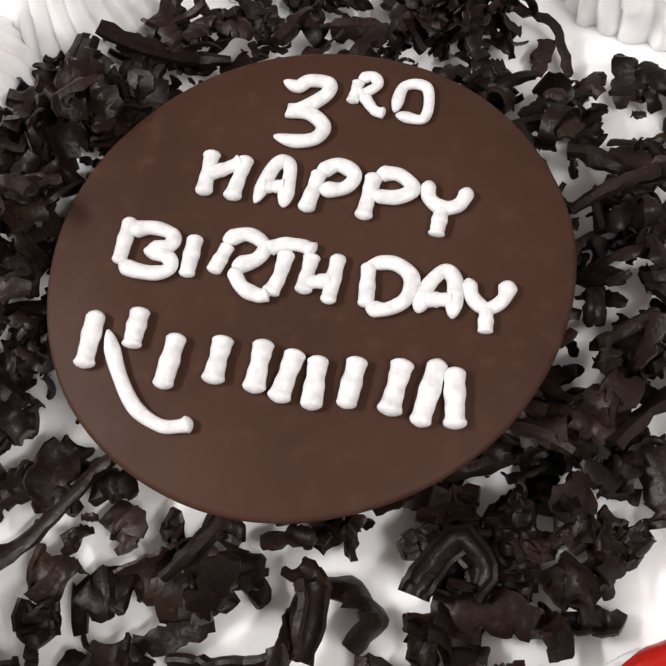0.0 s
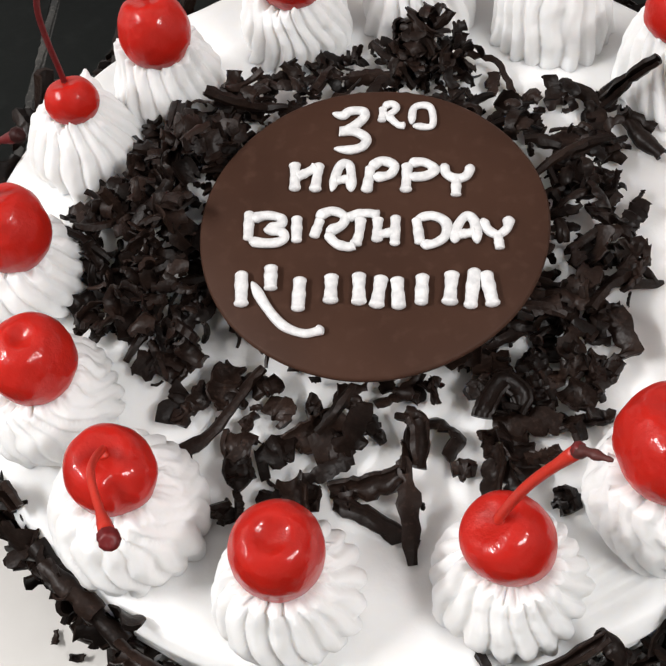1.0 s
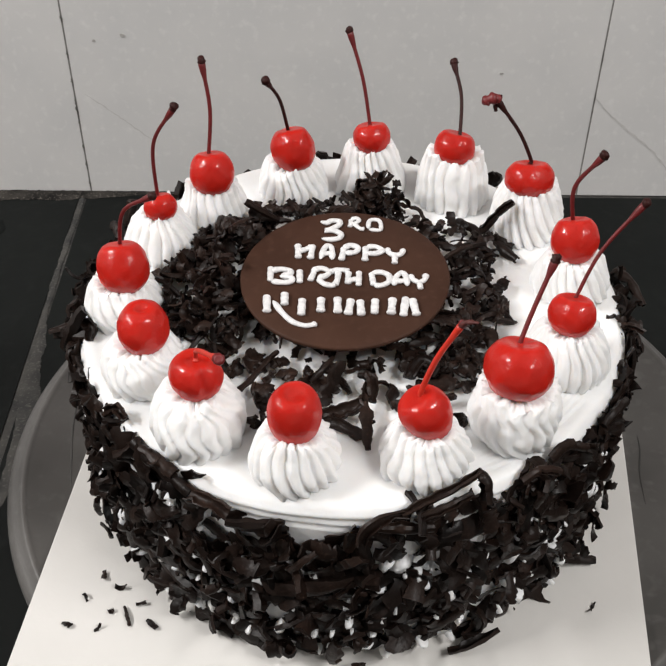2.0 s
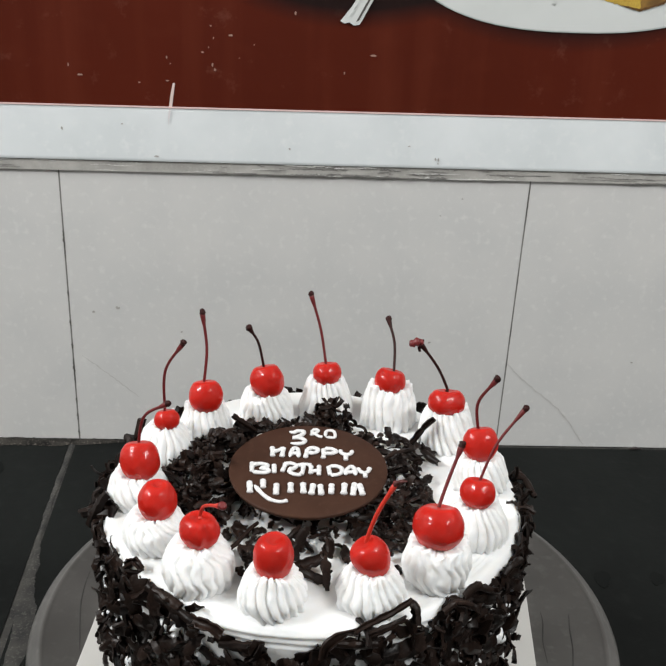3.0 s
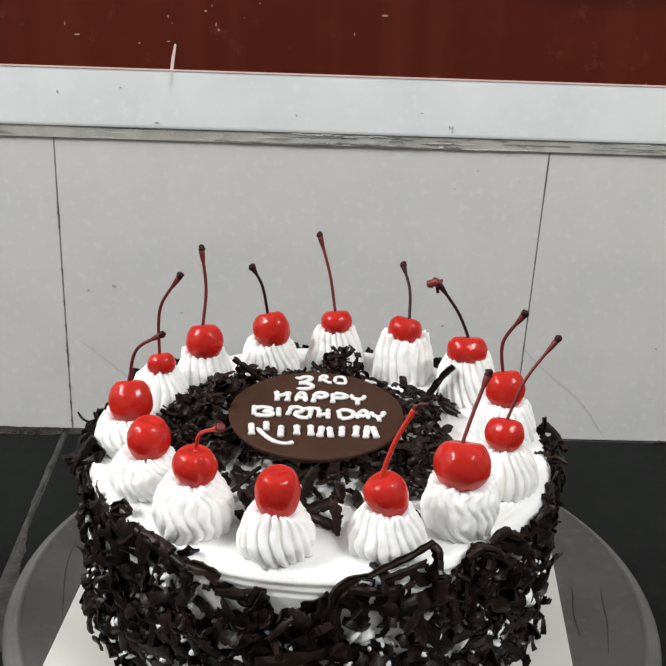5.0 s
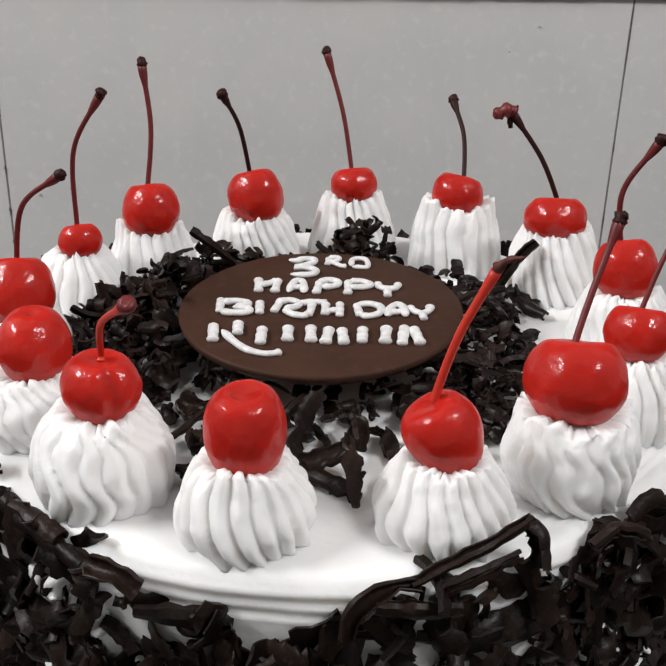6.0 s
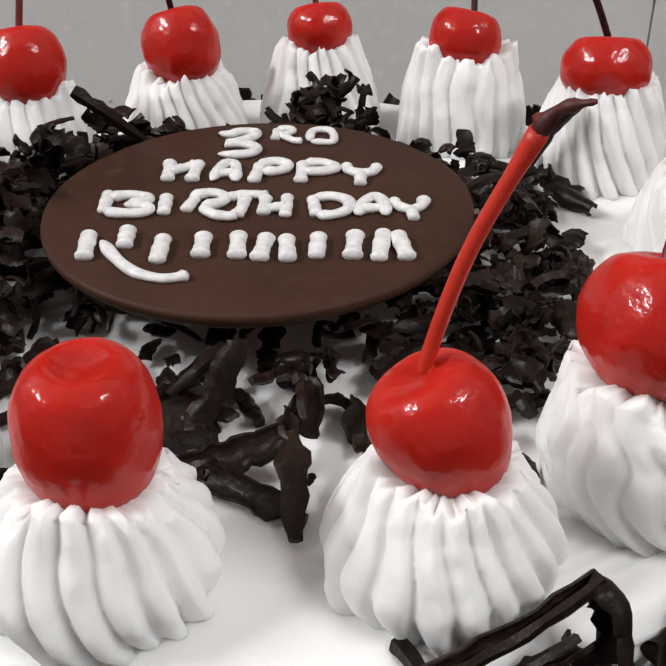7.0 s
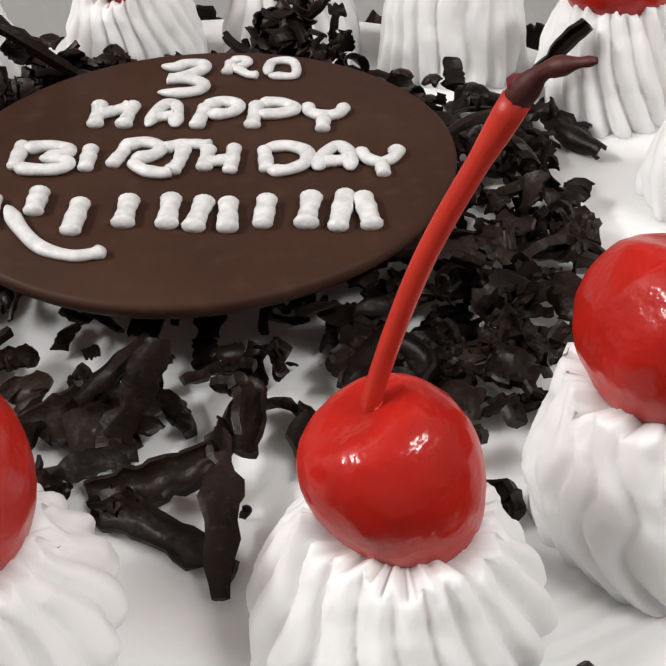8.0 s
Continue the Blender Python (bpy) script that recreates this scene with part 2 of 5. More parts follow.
def tube(name, line, radius, mat, sides=10, flat=1.0):
    """A round rod along a line; radius(u) gives its thickness, and flat squashes it in z."""
    verts, faces = [], []
    last = None
    for n, p in enumerate(line):
        ahead = (line[min(n + 1, len(line) - 1)] - line[max(n - 1, 0)]).normalized()
        side = ahead.orthogonal().normalized() if last is None else (last - ahead * last.dot(ahead)).normalized()
        last = side
        up = ahead.cross(side)
        r = radius(n / (len(line) - 1))
        for k in range(sides):
            a = TAU * k / sides
            off = (side * math.cos(a) + up * math.sin(a)) * r
            verts.append((p.x + off.x, p.y + off.y, p.z + off.z * flat))
    for n in range(len(line) - 1):
        for k in range(sides):
            j = (k + 1) % sides
            faces.append((n * sides + k, n * sides + j, (n + 1) * sides + j, (n + 1) * sides + k))
    faces.append(tuple(reversed(range(sides))))
    faces.append(tuple((len(line) - 1) * sides + k for k in range(sides)))
    return mesh_of(name, verts, faces, mat)


def flat_shape(name, outline, y, mat, depth=0.0003):
    """A thin printed shape on the back wall, from its outline in x and z."""
    count = len(outline)
    verts = [(x, y, z) for x, z in outline] + [(x, y + depth, z) for x, z in outline]
    faces = [tuple(range(count)), tuple(reversed(range(count, 2 * count)))]
    faces += [(k, (k + 1) % count, count + (k + 1) % count, count + k) for k in range(count)]
    mesh = mesh_of(name, verts, faces, mat, False)
    bm = bmesh.new()
    bm.from_mesh(mesh)
    bmesh.ops.recalc_face_normals(bm, faces=bm.faces[:])
    bm.to_mesh(mesh)
    bm.free()
    return mesh


def oval(cx, cz, a, b, power=2.0, count=96, top=9.0):
    out = []
    for k in range(count):
        t = TAU * k / count
        c, s = math.cos(t), math.sin(t)
        out.append((cx + a * math.copysign(abs(c) ** (2 / power), c), min(top, cz + b * math.copysign(abs(s) ** (2 / power), s))))
    return out


# ---- the large structure ----
WALL_Y = 0.403
COUNTER_FRONT = -0.62
ROOM = 2.2

wall = tagged(new("wall_north", block("wall_north", (-ROOM, WALL_Y + 0.006, -0.86), (ROOM, WALL_Y + 0.16, 2.2), PAINT)), "painted wall behind the tiled splashback", "wall", kind="structure")
# unseen walls, ceiling and floor, added to close the room and bounce light
tagged(new("wall_south", block("wall_south", (-ROOM, -2.75, -0.86), (ROOM, -2.6, 2.2), PAINT)), "plain painted wall out of view, added to close the room", "wall", kind="structure")
tagged(new("wall_west", block("wall_west", (-ROOM - 0.15, -2.75, -0.86), (-ROOM, WALL_Y + 0.16, 2.2), PAINT)), "plain painted wall out of view, added to close the room", "wall", kind="structure")
tagged(new("wall_east", block("wall_east", (ROOM, -2.75, -0.86), (ROOM + 0.15, WALL_Y + 0.16, 2.2), PAINT)), "plain painted wall out of view, added to close the room", "wall", kind="structure")
tagged(new("ceiling", block("ceiling", (-ROOM - 0.15, -2.75, 2.2), (ROOM + 0.15, WALL_Y + 0.16, 2.3), PAINT)), "plain painted ceiling out of view, added to close the room", "ceiling", kind="structure")
tagged(new("floor", block("floor", (-ROOM - 0.15, -2.75, -0.96), (ROOM + 0.15, WALL_Y + 0.16, -0.86), material("grey_floor", (0.35, 0.33, 0.30), 0.5, second=(0.28, 0.27, 0.25), scale=4))), "plain grey floor out of view, added to close the room", "floor", kind="structure")

counter = thing("counter", "black slate worktop with a pale open joint", "worktop", kind="structure")
part("counter_base", block("counter_base", (-1.9, COUNTER_FRONT + 0.02, -0.858), (1.9, WALL_Y + 0.004, -0.006), PAINT), counter)


def slab(x0, x1, skew0, skew1):
    """One worktop slab whose side edges run slightly askew."""
    bm = bmesh.new()
    back, front = WALL_Y - 0.0012, COUNTER_FRONT
    ring = [(x0 + skew0 * (back - front), front), (x1 + skew1 * (back - front), front), (x1, back), (x0, back)]
    low = [bm.verts.new((x, y, -0.03)) for x, y in ring]
    high = [bm.verts.new((x, y, 0.0)) for x, y in ring]
    bm.faces.new(low), bm.faces.new(high)
    for k in range(4):
        bm.faces.new((low[k], low[(k + 1) % 4], high[(k + 1) % 4], high[k]))
    bmesh.ops.bevel(bm, geom=bm.edges[:], offset=0.0012, segments=2, affect="EDGES")
    return from_bm("slab", bm, STONE)


part("slab", slab(-1.9, -0.2242, 0, 0.004), counter)
part("slab", slab(-0.2202, 1.0, 0.002, 0), counter)
rng = random.Random(77)
# grey crumbs and grime lie along the wall foot, deeper to one side of the open joint
verts, faces = [], []
columns, lanes = 240, 7
for k in range(columns):
    x = -0.75 + 0.0025 * k
    wide = 0.0125 + 0.004 * noise.noise(Vector((x * 60, 0, 2))) + 0.002 * noise.noise(Vector((x * 300, 0, 5)))
    wide *= 1.0 if x < -0.235 else max(0.12, 1 - (x + 0.235) / 0.09)
    for n in range(lanes):
        q = n / (lanes - 1)
        rise = 0.0012 + 0.0022 * abs(noise.noise(Vector((x * 210, q * 4, 1)))) + 0.0010 * rng.random()
        verts.append((x, WALL_Y - 0.0006 - wide * q, 0.0003 + rise * (1 - q) ** 0.5 * (0.55 + 0.45 * q)))
for k in range(columns - 1):
    for n in range(lanes - 1):
        faces.append((k * lanes + n, (k + 1) * lanes + n, (k + 1) * lanes + n + 1, k * lanes + n + 1))
part("grime", mesh_of("grime", verts, faces, material("wall_foot_grime", (0.0065, 0.006, 0.0055), 0.9, specular=0.15, second=(0.050, 0.045, 0.039), scale=60, amount=0.62, fine=(0.13, 0.115, 0.10), bump=0.001, bump_scale=300)), counter, "crumbly grime along the wall foot")
part("grime", tube("grime", [Vector((x, WALL_Y - 0.0024, z)) for x, z in ((0.315, 0.0002), (0.318, 0.0008), (0.321, 0.0014), (0.324, 0.0009), (0.328, 0.0002))], lambda u: 0.0004 + 0.0010 * math.sin(math.pi * u), material("brown_crumb", (0.020, 0.015, 0.014), 0.9, second=(0.06, 0.045, 0.042), scale=300), 9), counter, "dark crumb at the wall foot")
part("slab", slab(1.004, 1.9, 0, 0), counter)
part("joint_filler", block("joint_filler", (-1.9, COUNTER_FRONT + 0.004, -0.028), (1.9, WALL_Y + 0.002, -0.0006), STONE_JOINT), counter, "pale grimy joint filler")


# the filler has smeared unevenly over the edges of the joint and into a pale stain beside the turntable
smear = ((0.398, -0.2240, -0.2202), (0.327, -0.2248, -0.2205), (0.305, -0.2246, -0.2212), (0.280, -0.2250, -0.2206), (0.258, -0.2232, -0.2200), (0.250, -0.2238, -0.2208), (0.230, -0.2215, -0.2170), (0.212, -0.2212, -0.2135), (0.198, -0.2215, -0.2140), (0.183, -0.2205, -0.2115), (0.172, -0.2215, -0.2090), (0.160, -0.2200, -0.2050), (0.140, -0.2180, -0.2020), (0.120, -0.2160, -0.2010), (0.090, -0.2150, -0.2040), (0.060, -0.2190, -0.2120), (0.020, -0.2220, -0.2200))
rows = []
for (y0, a0, b0), (y1, a1, b1) in zip(smear, smear[1:]):
    for k in range(6):
        q = k / 6
        rows.append((y0 + (y1 - y0) * q, a0 + (a1 - a0) * q + rng.uniform(-1, 1) * 0.0006, b0 + (b1 - b0) * q + rng.uniform(-1, 1) * 0.0006))
verts = [p for y, a, b in rows for p in ((a, y, 0.0002), (a * 0.7 + b * 0.3, y, 0.0006), (a * 0.3 + b * 0.7, y, 0.0006), (b, y, 0.0002))]
part("joint_smear", mesh_of("joint_smear", verts, [(4 * k + n, 4 * k + n + 1, 4 * k + n + 5, 4 * k + n + 4) for k in range(len(rows) - 1) for n in range(3)], STONE_JOINT), counter, "pale filler smeared along the joint")


def blot(name, x, y, rx, ry, mat, seed, z=0.0004, count=26):
    rng = random.Random(seed)
    ring = []
    for k in range(count):
        a = TAU * k / count
        s = 0.85 + 0.12 * math.sin(2 * a + seed) + 0.10 * math.sin(3 * a + 2 * seed) + 0.12 * rng.random()
        ring.append((x + rx * s * math.cos(a), y + ry * s * math.sin(a)))
    verts = [(px, py, z) for px, py in ring] + [(px, py, z - 0.0003) for px, py in ring]
    faces = [tuple(range(count)), tuple(reversed(range(count, 2 * count)))]
    faces += [(k, count + k, count + (k + 1) % count, (k + 1) % count) for k in range(count)]
    return mesh_of(name, verts, faces, mat, False)


SMUDGE = material("dark_smudge", (0.0046, 0.0053, 0.0050), 0.65, specular=0.09, second=(0.0058, 0.0067, 0.0062), scale=150)
for seed, (x, y, wide, deep) in enumerate(((0.240, 0.202, 0.007, 0.011), (0.285, 0.203, 0.006, 0.010), (-0.283, 0.351, 0.007, 0.012))):
    part("smudge", blot("smudge", x, y, wide, deep, SMUDGE, seed), counter)

# splashback: one row of wall tiles, a grimy joint above, a white trim board, the printed sheet
splashback = thing("splashback", "row of cream speckled wall tiles with thin dark joints", "tiled wall", kind="structure")
part("bedding", block("bedding", (-1.9, WALL_Y + 0.0008, 0.0), (1.9, WALL_Y + 0.006, 0.2786), GROUT), splashback, "dark grimy grout")
part("mortar", block("mortar", (-1.9, WALL_Y - 0.0022, 0.2690), (1.9, WALL_Y + 0.0007, 0.2784), GROUT), splashback, "grimy grey mortar strip under the trim")
TILE_W, TILE_TOP = 0.4055, 0.2698
JOINT = material("dark_tile_joint", (0.24, 0.23, 0.215), 0.9, second=(0.09, 0.085, 0.078), scale=60, bump=0.0006, bump_scale=300)


def askew(mesh, x_from, lean):
    """Leans the upright edge at and beyond x_from: its foot shifts by lean."""
    for v in mesh.vertices:
        if v.co.x > x_from:
            v.co.x += lean * (1 - v.co.z / TILE_TOP)
    return mesh


def tile(lean_low, lean_high):
    mesh = block("tile", (0.0006, 0, 0.0008), (TILE_W - 0.0006, 0.0045, TILE_TOP), TILE, 0.0004)
    for v in mesh.vertices:
        v.co.x += (lean_high if v.co.x > TILE_W / 2 else lean_low) * (1 - v.co.z / TILE_TOP)
    return mesh


def joint(lean):
    return askew(block("tile_joint", (-0.0011, 0.0003, 0.0005), (0.0011, 0.0040, TILE_TOP), JOINT), -1.0, lean)


# the joint beside the middle tile was set a little out of plumb
LEAN = -0.0042
upright_tile, upright_joint = tile(0, 0), joint(0)
for n in range(-4, 4):
    part("tile", tile(0, LEAN) if n == -1 else tile(LEAN, 0) if n == 0 else upright_tile, splashback, at=pose(0.1890 + n * TILE_W, WALL_Y, 0))
for n in range(-3, 4):
    part("tile_joint", joint(LEAN) if n == 0 else upright_joint, splashback, "dark grimy joint", pose(0.1890 + n * TILE_W, WALL_Y, 0))


def hairline(points, width, mat, name="crack", y=WALL_Y - 0.00025):
    """A thin uneven flat streak along a line on the wall, given by (x, z) points."""
    line = spline([(x, 0, z) for x, z in points], 26)
    rng = random.Random(len(points) + int(points[0][0] * 1000))
    upper, lower = [], []
    for n, p in enumerate(line):
        ahead = (line[min(n + 1, 25)] - line[max(n - 1, 0)]).normalized()
        half = width * rng.uniform(0.35, 1.0) * math.sin(math.pi * (0.04 + 0.92 * n / 25)) ** 0.5
        shift = rng.uniform(-1, 1) * width * 0.5
        upper.append((p.x - ahead.z * (half + shift), p.z + ahead.x * (half + shift)))
        lower.append((p.x - ahead.z * (shift - half), p.z + ahead.x * (shift - half)))
    verts = [(x, y, z) for x, z in upper + lower]
    return mesh_of(name, verts, [(n, n + 1, 27 + n, 26 + n) for n in range(25)], mat)


CRACK = material("hairline_crack", (0.52, 0.51, 0.495), 0.8, second=(0.61, 0.605, 0.595), scale=260)
DARK_CHIP = material("dark_joint_chip", (0.09, 0.085, 0.078), 0.9, second=(0.17, 0.16, 0.15), scale=300)
part("crack", hairline([(0.185, 0.092), (0.206, 0.071), (0.243, 0.040), (0.270, 0.003)], 0.0011, CRACK), splashback)
part("crack", hairline([(-0.208, 0.091), (-0.190, 0.076), (-0.175, 0.063), (-0.158, 0.048)], 0.0008, CRACK), splashback)
part("crack", hairline([(-0.310, 0.060), (-0.302, 0.061), (-0.296, 0.063), (-0.289, 0.068)], 0.0008, CRACK), splashback)
# dark chips along the two joints beside the middle tile
for n, foot, spots in ((-1, 0.0, ((0.004, 0.012), (0.022, 0.030), (0.040, 0.046), (0.062, 0.088), (0.098, 0.104), (0.121, 0.127), (0.150, 0.156), (0.188, 0.215))), (0, LEAN, ((0.076, 0.080), (0.086, 0.096), (0.118, 0.130), (0.170, 0.176), (0.228, 0.264)))):
    for z0, z1 in spots:
        path = [(0.1890 + n * TILE_W + foot * (1 - z / TILE_TOP), z) for z in (z0, (2 * z0 + z1) / 3, (z0 + 2 * z1) / 3, z1)]
        part("joint_chip", hairline(path, 0.0010 if n else 0.0006, DARK_CHIP, "joint_chip", WALL_Y - 0.0003), splashback)
for seed, (x, z, s) in enumerate(((-0.173, 0.1400, 0.0028), (-0.195, 0.1355, 0.0020), (-0.116, 0.117, 0.0016), (0.112, 0.111, 0.0020), (0.131, 0.251, 0.0012), (0.113, 0.235, 0.0010), (0.304, 0.094, 0.0016))):
    spot = part("stain_spot", blot("stain_spot", 0, 0, s * 0.8, s * 0.5, STAIN, seed + 10, 0.0, 14), splashback)
    spot.matrix_basis = pose(x, WALL_Y - 0.0004, z, 90)

GRIME = material("dark_grime", (0.15, 0.145, 0.138), 0.9, second=(0.30, 0.285, 0.27), scale=140)
PALE_GRIME = material("pale_mortar_smear", (0.70, 0.69, 0.67), 0.9, second=(0.50, 0.49, 0.47), scale=240)
streaks = random.Random(61)
for k in range(96):
    x = streaks.uniform(-0.42, 0.42) if k < 40 else streaks.gauss(0.035, 0.06)
    z = streaks.choice((0.2696, 0.2700, 0.2776, streaks.uniform(0.2702, 0.2775), streaks.uniform(0.2702, 0.2775)))
    long = streaks.uniform(0.012, 0.06) if k < 40 else streaks.uniform(0.003, 0.022)
    path = [(x + long * q, z + streaks.uniform(-0.0005, 0.0005)) for q in (0, 0.3, 0.6, 1)]
    part("grime_streak", hairline(path, streaks.uniform(0.0003, 0.0009), GRIME if k % 3 else PALE_GRIME, "grime_streak", WALL_Y - 0.00225 - 0.00001 * k), splashback)

trim = thing("trim", "white painted trim board with grey scuffs above the tiles", "trim", kind="structure")
# the front face leans back a little and rolls over into a thicker lower lip
side = [(0.0, 0.3255), (-0.0036, 0.3254), (-0.0040, 0.3250), (-0.0040, 0.292), (-0.0040, 0.2812), (-0.0036, 0.2792), (-0.0028, 0.2786), (0.0012, 0.2785)]
verts = [(x, WALL_Y + y, z) for x in (-1.9, 1.9) for y, z in side]
cnt = len(side)
faces = [(k, k + 1, cnt + k + 1, cnt + k) for k in range(cnt - 1)] + [(cnt - 1, 0, cnt, 2 * cnt - 1), tuple(reversed(range(cnt))), tuple(range(cnt, 2 * cnt))]
part("trim_board", mesh_of("trim_board", verts, faces, TRIM, False), trim)
for seed, (x, z, wide, tall) in enumerate(((-0.132, 0.2838, 0.0020, 0.0008), (0.1042, 0.2872, 0.0007, 0.0014), (0.1068, 0.2868, 0.0008, 0.0016), (0.1066, 0.2835, 0.0006, 0.0008), (0.081, 0.298, 0.0011, 0.0006), (-0.160, 0.311, 0.0008, 0.0007), (-0.210, 0.306, 0.0008, 0.0016), (-0.020, 0.293, 0.0009, 0.0010))):
    spot = part("scuff", blot("scuff", 0, 0, wide, tall, STAIN, seed + 40, 0.0, 14), trim)
    spot.matrix_basis = pose(x, WALL_Y - 0.0046, z, 90)

# ---- printed sheet on the wall ----
def torn(points, amount, seed, step=0.0025):
    """The same outline with an uneven edge."""
    r = random.Random(seed)
    out = []
    for (x0, z0), (x1, z1) in zip(points, points[1:] + points[:1]):
        count = max(1, int(math.hypot(x1 - x0, z1 - z0) / step))
        out += [(x0 + (x1 - x0) * k / count + r.uniform(-amount, amount), z0 + (z1 - z0) * k / count + r.uniform(-amount, amount)) for k in range(count)]
    return out


poster = thing("poster", "dark red printed sheet with pictures of cake on plates, pale edge", "poster", pose(0, 0, 0))
SHEET_Y = WALL_Y - 0.004
part("sheet", block("sheet", (-0.8, SHEET_Y, 0.3262), (0.85, WALL_Y + 0.0055, 0.98), POSTER, 0.0005), poster)
part("pale_edge", block("pale_edge", (-0.8, SHEET_Y - 0.0006, 0.3252), (0.85, SHEET_Y + 0.004, 0.3264), material("pink_paper_edge", (0.75, 0.56, 0.54), 0.6, second=(0.65, 0.45, 0.42), scale=60)), poster, "pale pink cut edge")
L1, L2, L3, L4 = (SHEET_Y - 0.00035 * k for k in (1, 2, 3, 4))
part("printed_dish", flat_shape("printed_dish", oval(0.0000, 0.5075, 0.165, 0.091, 2.1), L1, PRINT_GLASS), poster, "printed glass dish rim")
part("printed_rim", flat_shape("printed_rim", oval(0.0000, 0.5100, 0.1635, 0.0862, 2.1), L1 - 0.0001, PRINT_EDGE), poster, "printed pale glass edge")
part("printed_glass", flat_shape("printed_glass", oval(0.0000, 0.5105, 0.1620, 0.0852, 2.1), L1 - 0.0002, PRINT_FROST), poster, "printed frosted glass")
part("printed_cream", flat_shape("printed_cream", torn(oval(0.0000, 0.5155, 0.150, 0.078, 2.1), 0.0012, 21, 0.003), L2, PRINT_PINK), poster, "printed pink and white cream")
for k, (x, z, a) in enumerate(((-0.035, 0.4455, 0.012), (-0.012, 0.4445, 0.008), (0.006, 0.4460, 0.006), (-0.055, 0.4480, 0.007))):
    part("printed_bar", flat_shape("printed_bar", oval(x, z, a, 0.0012, 4, 20), L3, material("print_rose", (0.62, 0.40, 0.50), 0.5)), poster, "plain faint pink printed bar")
part("printed_plate_rim", flat_shape("printed_plate_rim", oval(0.2095, 0.5005, 0.1590, 0.1045, 2.5), L2 - 0.0002, PRINT_EDGE), poster, "printed grey plate rim")
part("printed_plate", flat_shape("printed_plate", oval(0.2090, 0.5015, 0.158, 0.1045, 2.5), L3, PRINT_WHITE), poster, "printed white oval plate")
part("printed_sponge", flat_shape("printed_sponge", torn([(0.1390, 0.4515), (0.1580, 0.4455), (0.1766, 0.4417), (0.2050, 0.4310), (0.2294, 0.4226), (0.2596, 0.4148), (0.2620, 0.4335), (0.2424, 0.4375), (0.2000, 0.4535), (0.1720, 0.4610), (0.1420, 0.4625)], 0.0006, 3, 0.0016), L4, PRINT_SPONGE), poster, "printed yellow sponge layer")
part("printed_crust", flat_shape("printed_crust", torn([(0.2596, 0.4148), (0.2780, 0.4210), (0.2920, 0.4310), (0.2920, 0.4475), (0.2604, 0.4355)], 0.0006, 4, 0.0016), L4 - 0.0004, PRINT_CRUST), poster, "printed brown crust")
part("printed_crust", flat_shape("printed_crust", torn([(0.2440, 0.4190), (0.2596, 0.4148), (0.2780, 0.4210), (0.2920, 0.4310), (0.2920, 0.4328), (0.2775, 0.4226), (0.2598, 0.4164), (0.2500, 0.4184)], 0.0003, 9, 0.0014), L4 - 0.0006, PRINT_CRUST_DARK), poster, "printed dark underside of the crust")
part("printed_topping", flat_shape("printed_topping", torn([(0.1690, 0.4615), (0.2000, 0.4530), (0.2424, 0.4365), (0.2604, 0.4350), (0.2920, 0.4470), (0.2920, 0.5335), (0.1700, 0.5335)], 0.0006, 5, 0.0018), L4 - 0.0008, PRINT_PINK), poster, "printed pale pink cream topping")
part("printed_berry", flat_shape("printed_berry", torn(oval(0.2055, 0.4570, 0.006, 0.0062, count=24), 0.0010, 31, 1), L4 - 0.0012, PRINT_BERRY), poster, "printed dark red berry")
part("printed_berry", flat_shape("printed_berry", torn(oval(0.1990, 0.4640, 0.011, 0.0048, count=24), 0.0010, 32, 1), L4 - 0.0014, PRINT_BERRY), poster, "printed dark red berry")
part("printed_jam", flat_shape("printed_jam", torn([(0.2060, 0.4510), (0.2150, 0.4470), (0.2265, 0.4430), (0.2270, 0.4447), (0.2180, 0.4497), (0.2075, 0.4530)], 0.0005, 8, 0.0015), L4 - 0.0012, PRINT_BERRY), poster, "printed dark red jam")
for x, z, a in ((0.1945, 0.4580, 0.0024), (0.2165, 0.4580, 0.0022), (0.2440, 0.4380, 0.0014), (0.166, 0.4590, 0.0011)):
    part("printed_seed", flat_shape("printed_seed", torn(oval(x, z, a, a * 0.8, count=12), 0.0005, int(x * 9999), 1), L4 - 0.0016, PRINT_LINE), poster)
part("printed_garnish", flat_shape("printed_garnish", torn(oval(0.0890, 0.4525, 0.0026, 0.004, count=16), 0.0008, 41, 1), L4, PRINT_GREEN), poster, "printed lime green garnish")
for k, (x, z, a, b) in enumerate(((0.120, 0.441, 0.0030, 0.007), (0.118, 0.431, 0.006, 0.0025), (0.107, 0.433, 0.002, 0.0012), (0.190, 0.419, 0.0014, 0.0010))):
    part("printed_smear", flat_shape("printed_smear", torn(oval(x, z, a * 0.8, b, count=18), 0.0012, k + 50, 0.0012), L3 - 0.0002 - 0.00001 * k, PRINT_GREY), poster)
part("printed_fork", flat_shape("printed_fork", [(0.0190, 0.4000), (0.0225, 0.3982), (0.0262, 0.3992), (0.0300, 0.3968), (0.0345, 0.3975), (0.0366, 0.4010), (0.0455, 0.4185), (0.0543, 0.4360), (0.0648, 0.4555), (0.084, 0.489), (0.073, 0.489), (0.0545, 0.4555), (0.0384, 0.4290), (0.0278, 0.4115)], L4, PRINT_WHITE), poster, "printed pale metal fork handle")
part("printed_fork_shade", flat_shape("printed_fork_shade", [(0.0318, 0.4000), (0.0340, 0.4010), (0.0430, 0.4180), (0.0615, 0.4540), (0.0595, 0.4540)], L4 - 0.00035, PRINT_LINE), poster)
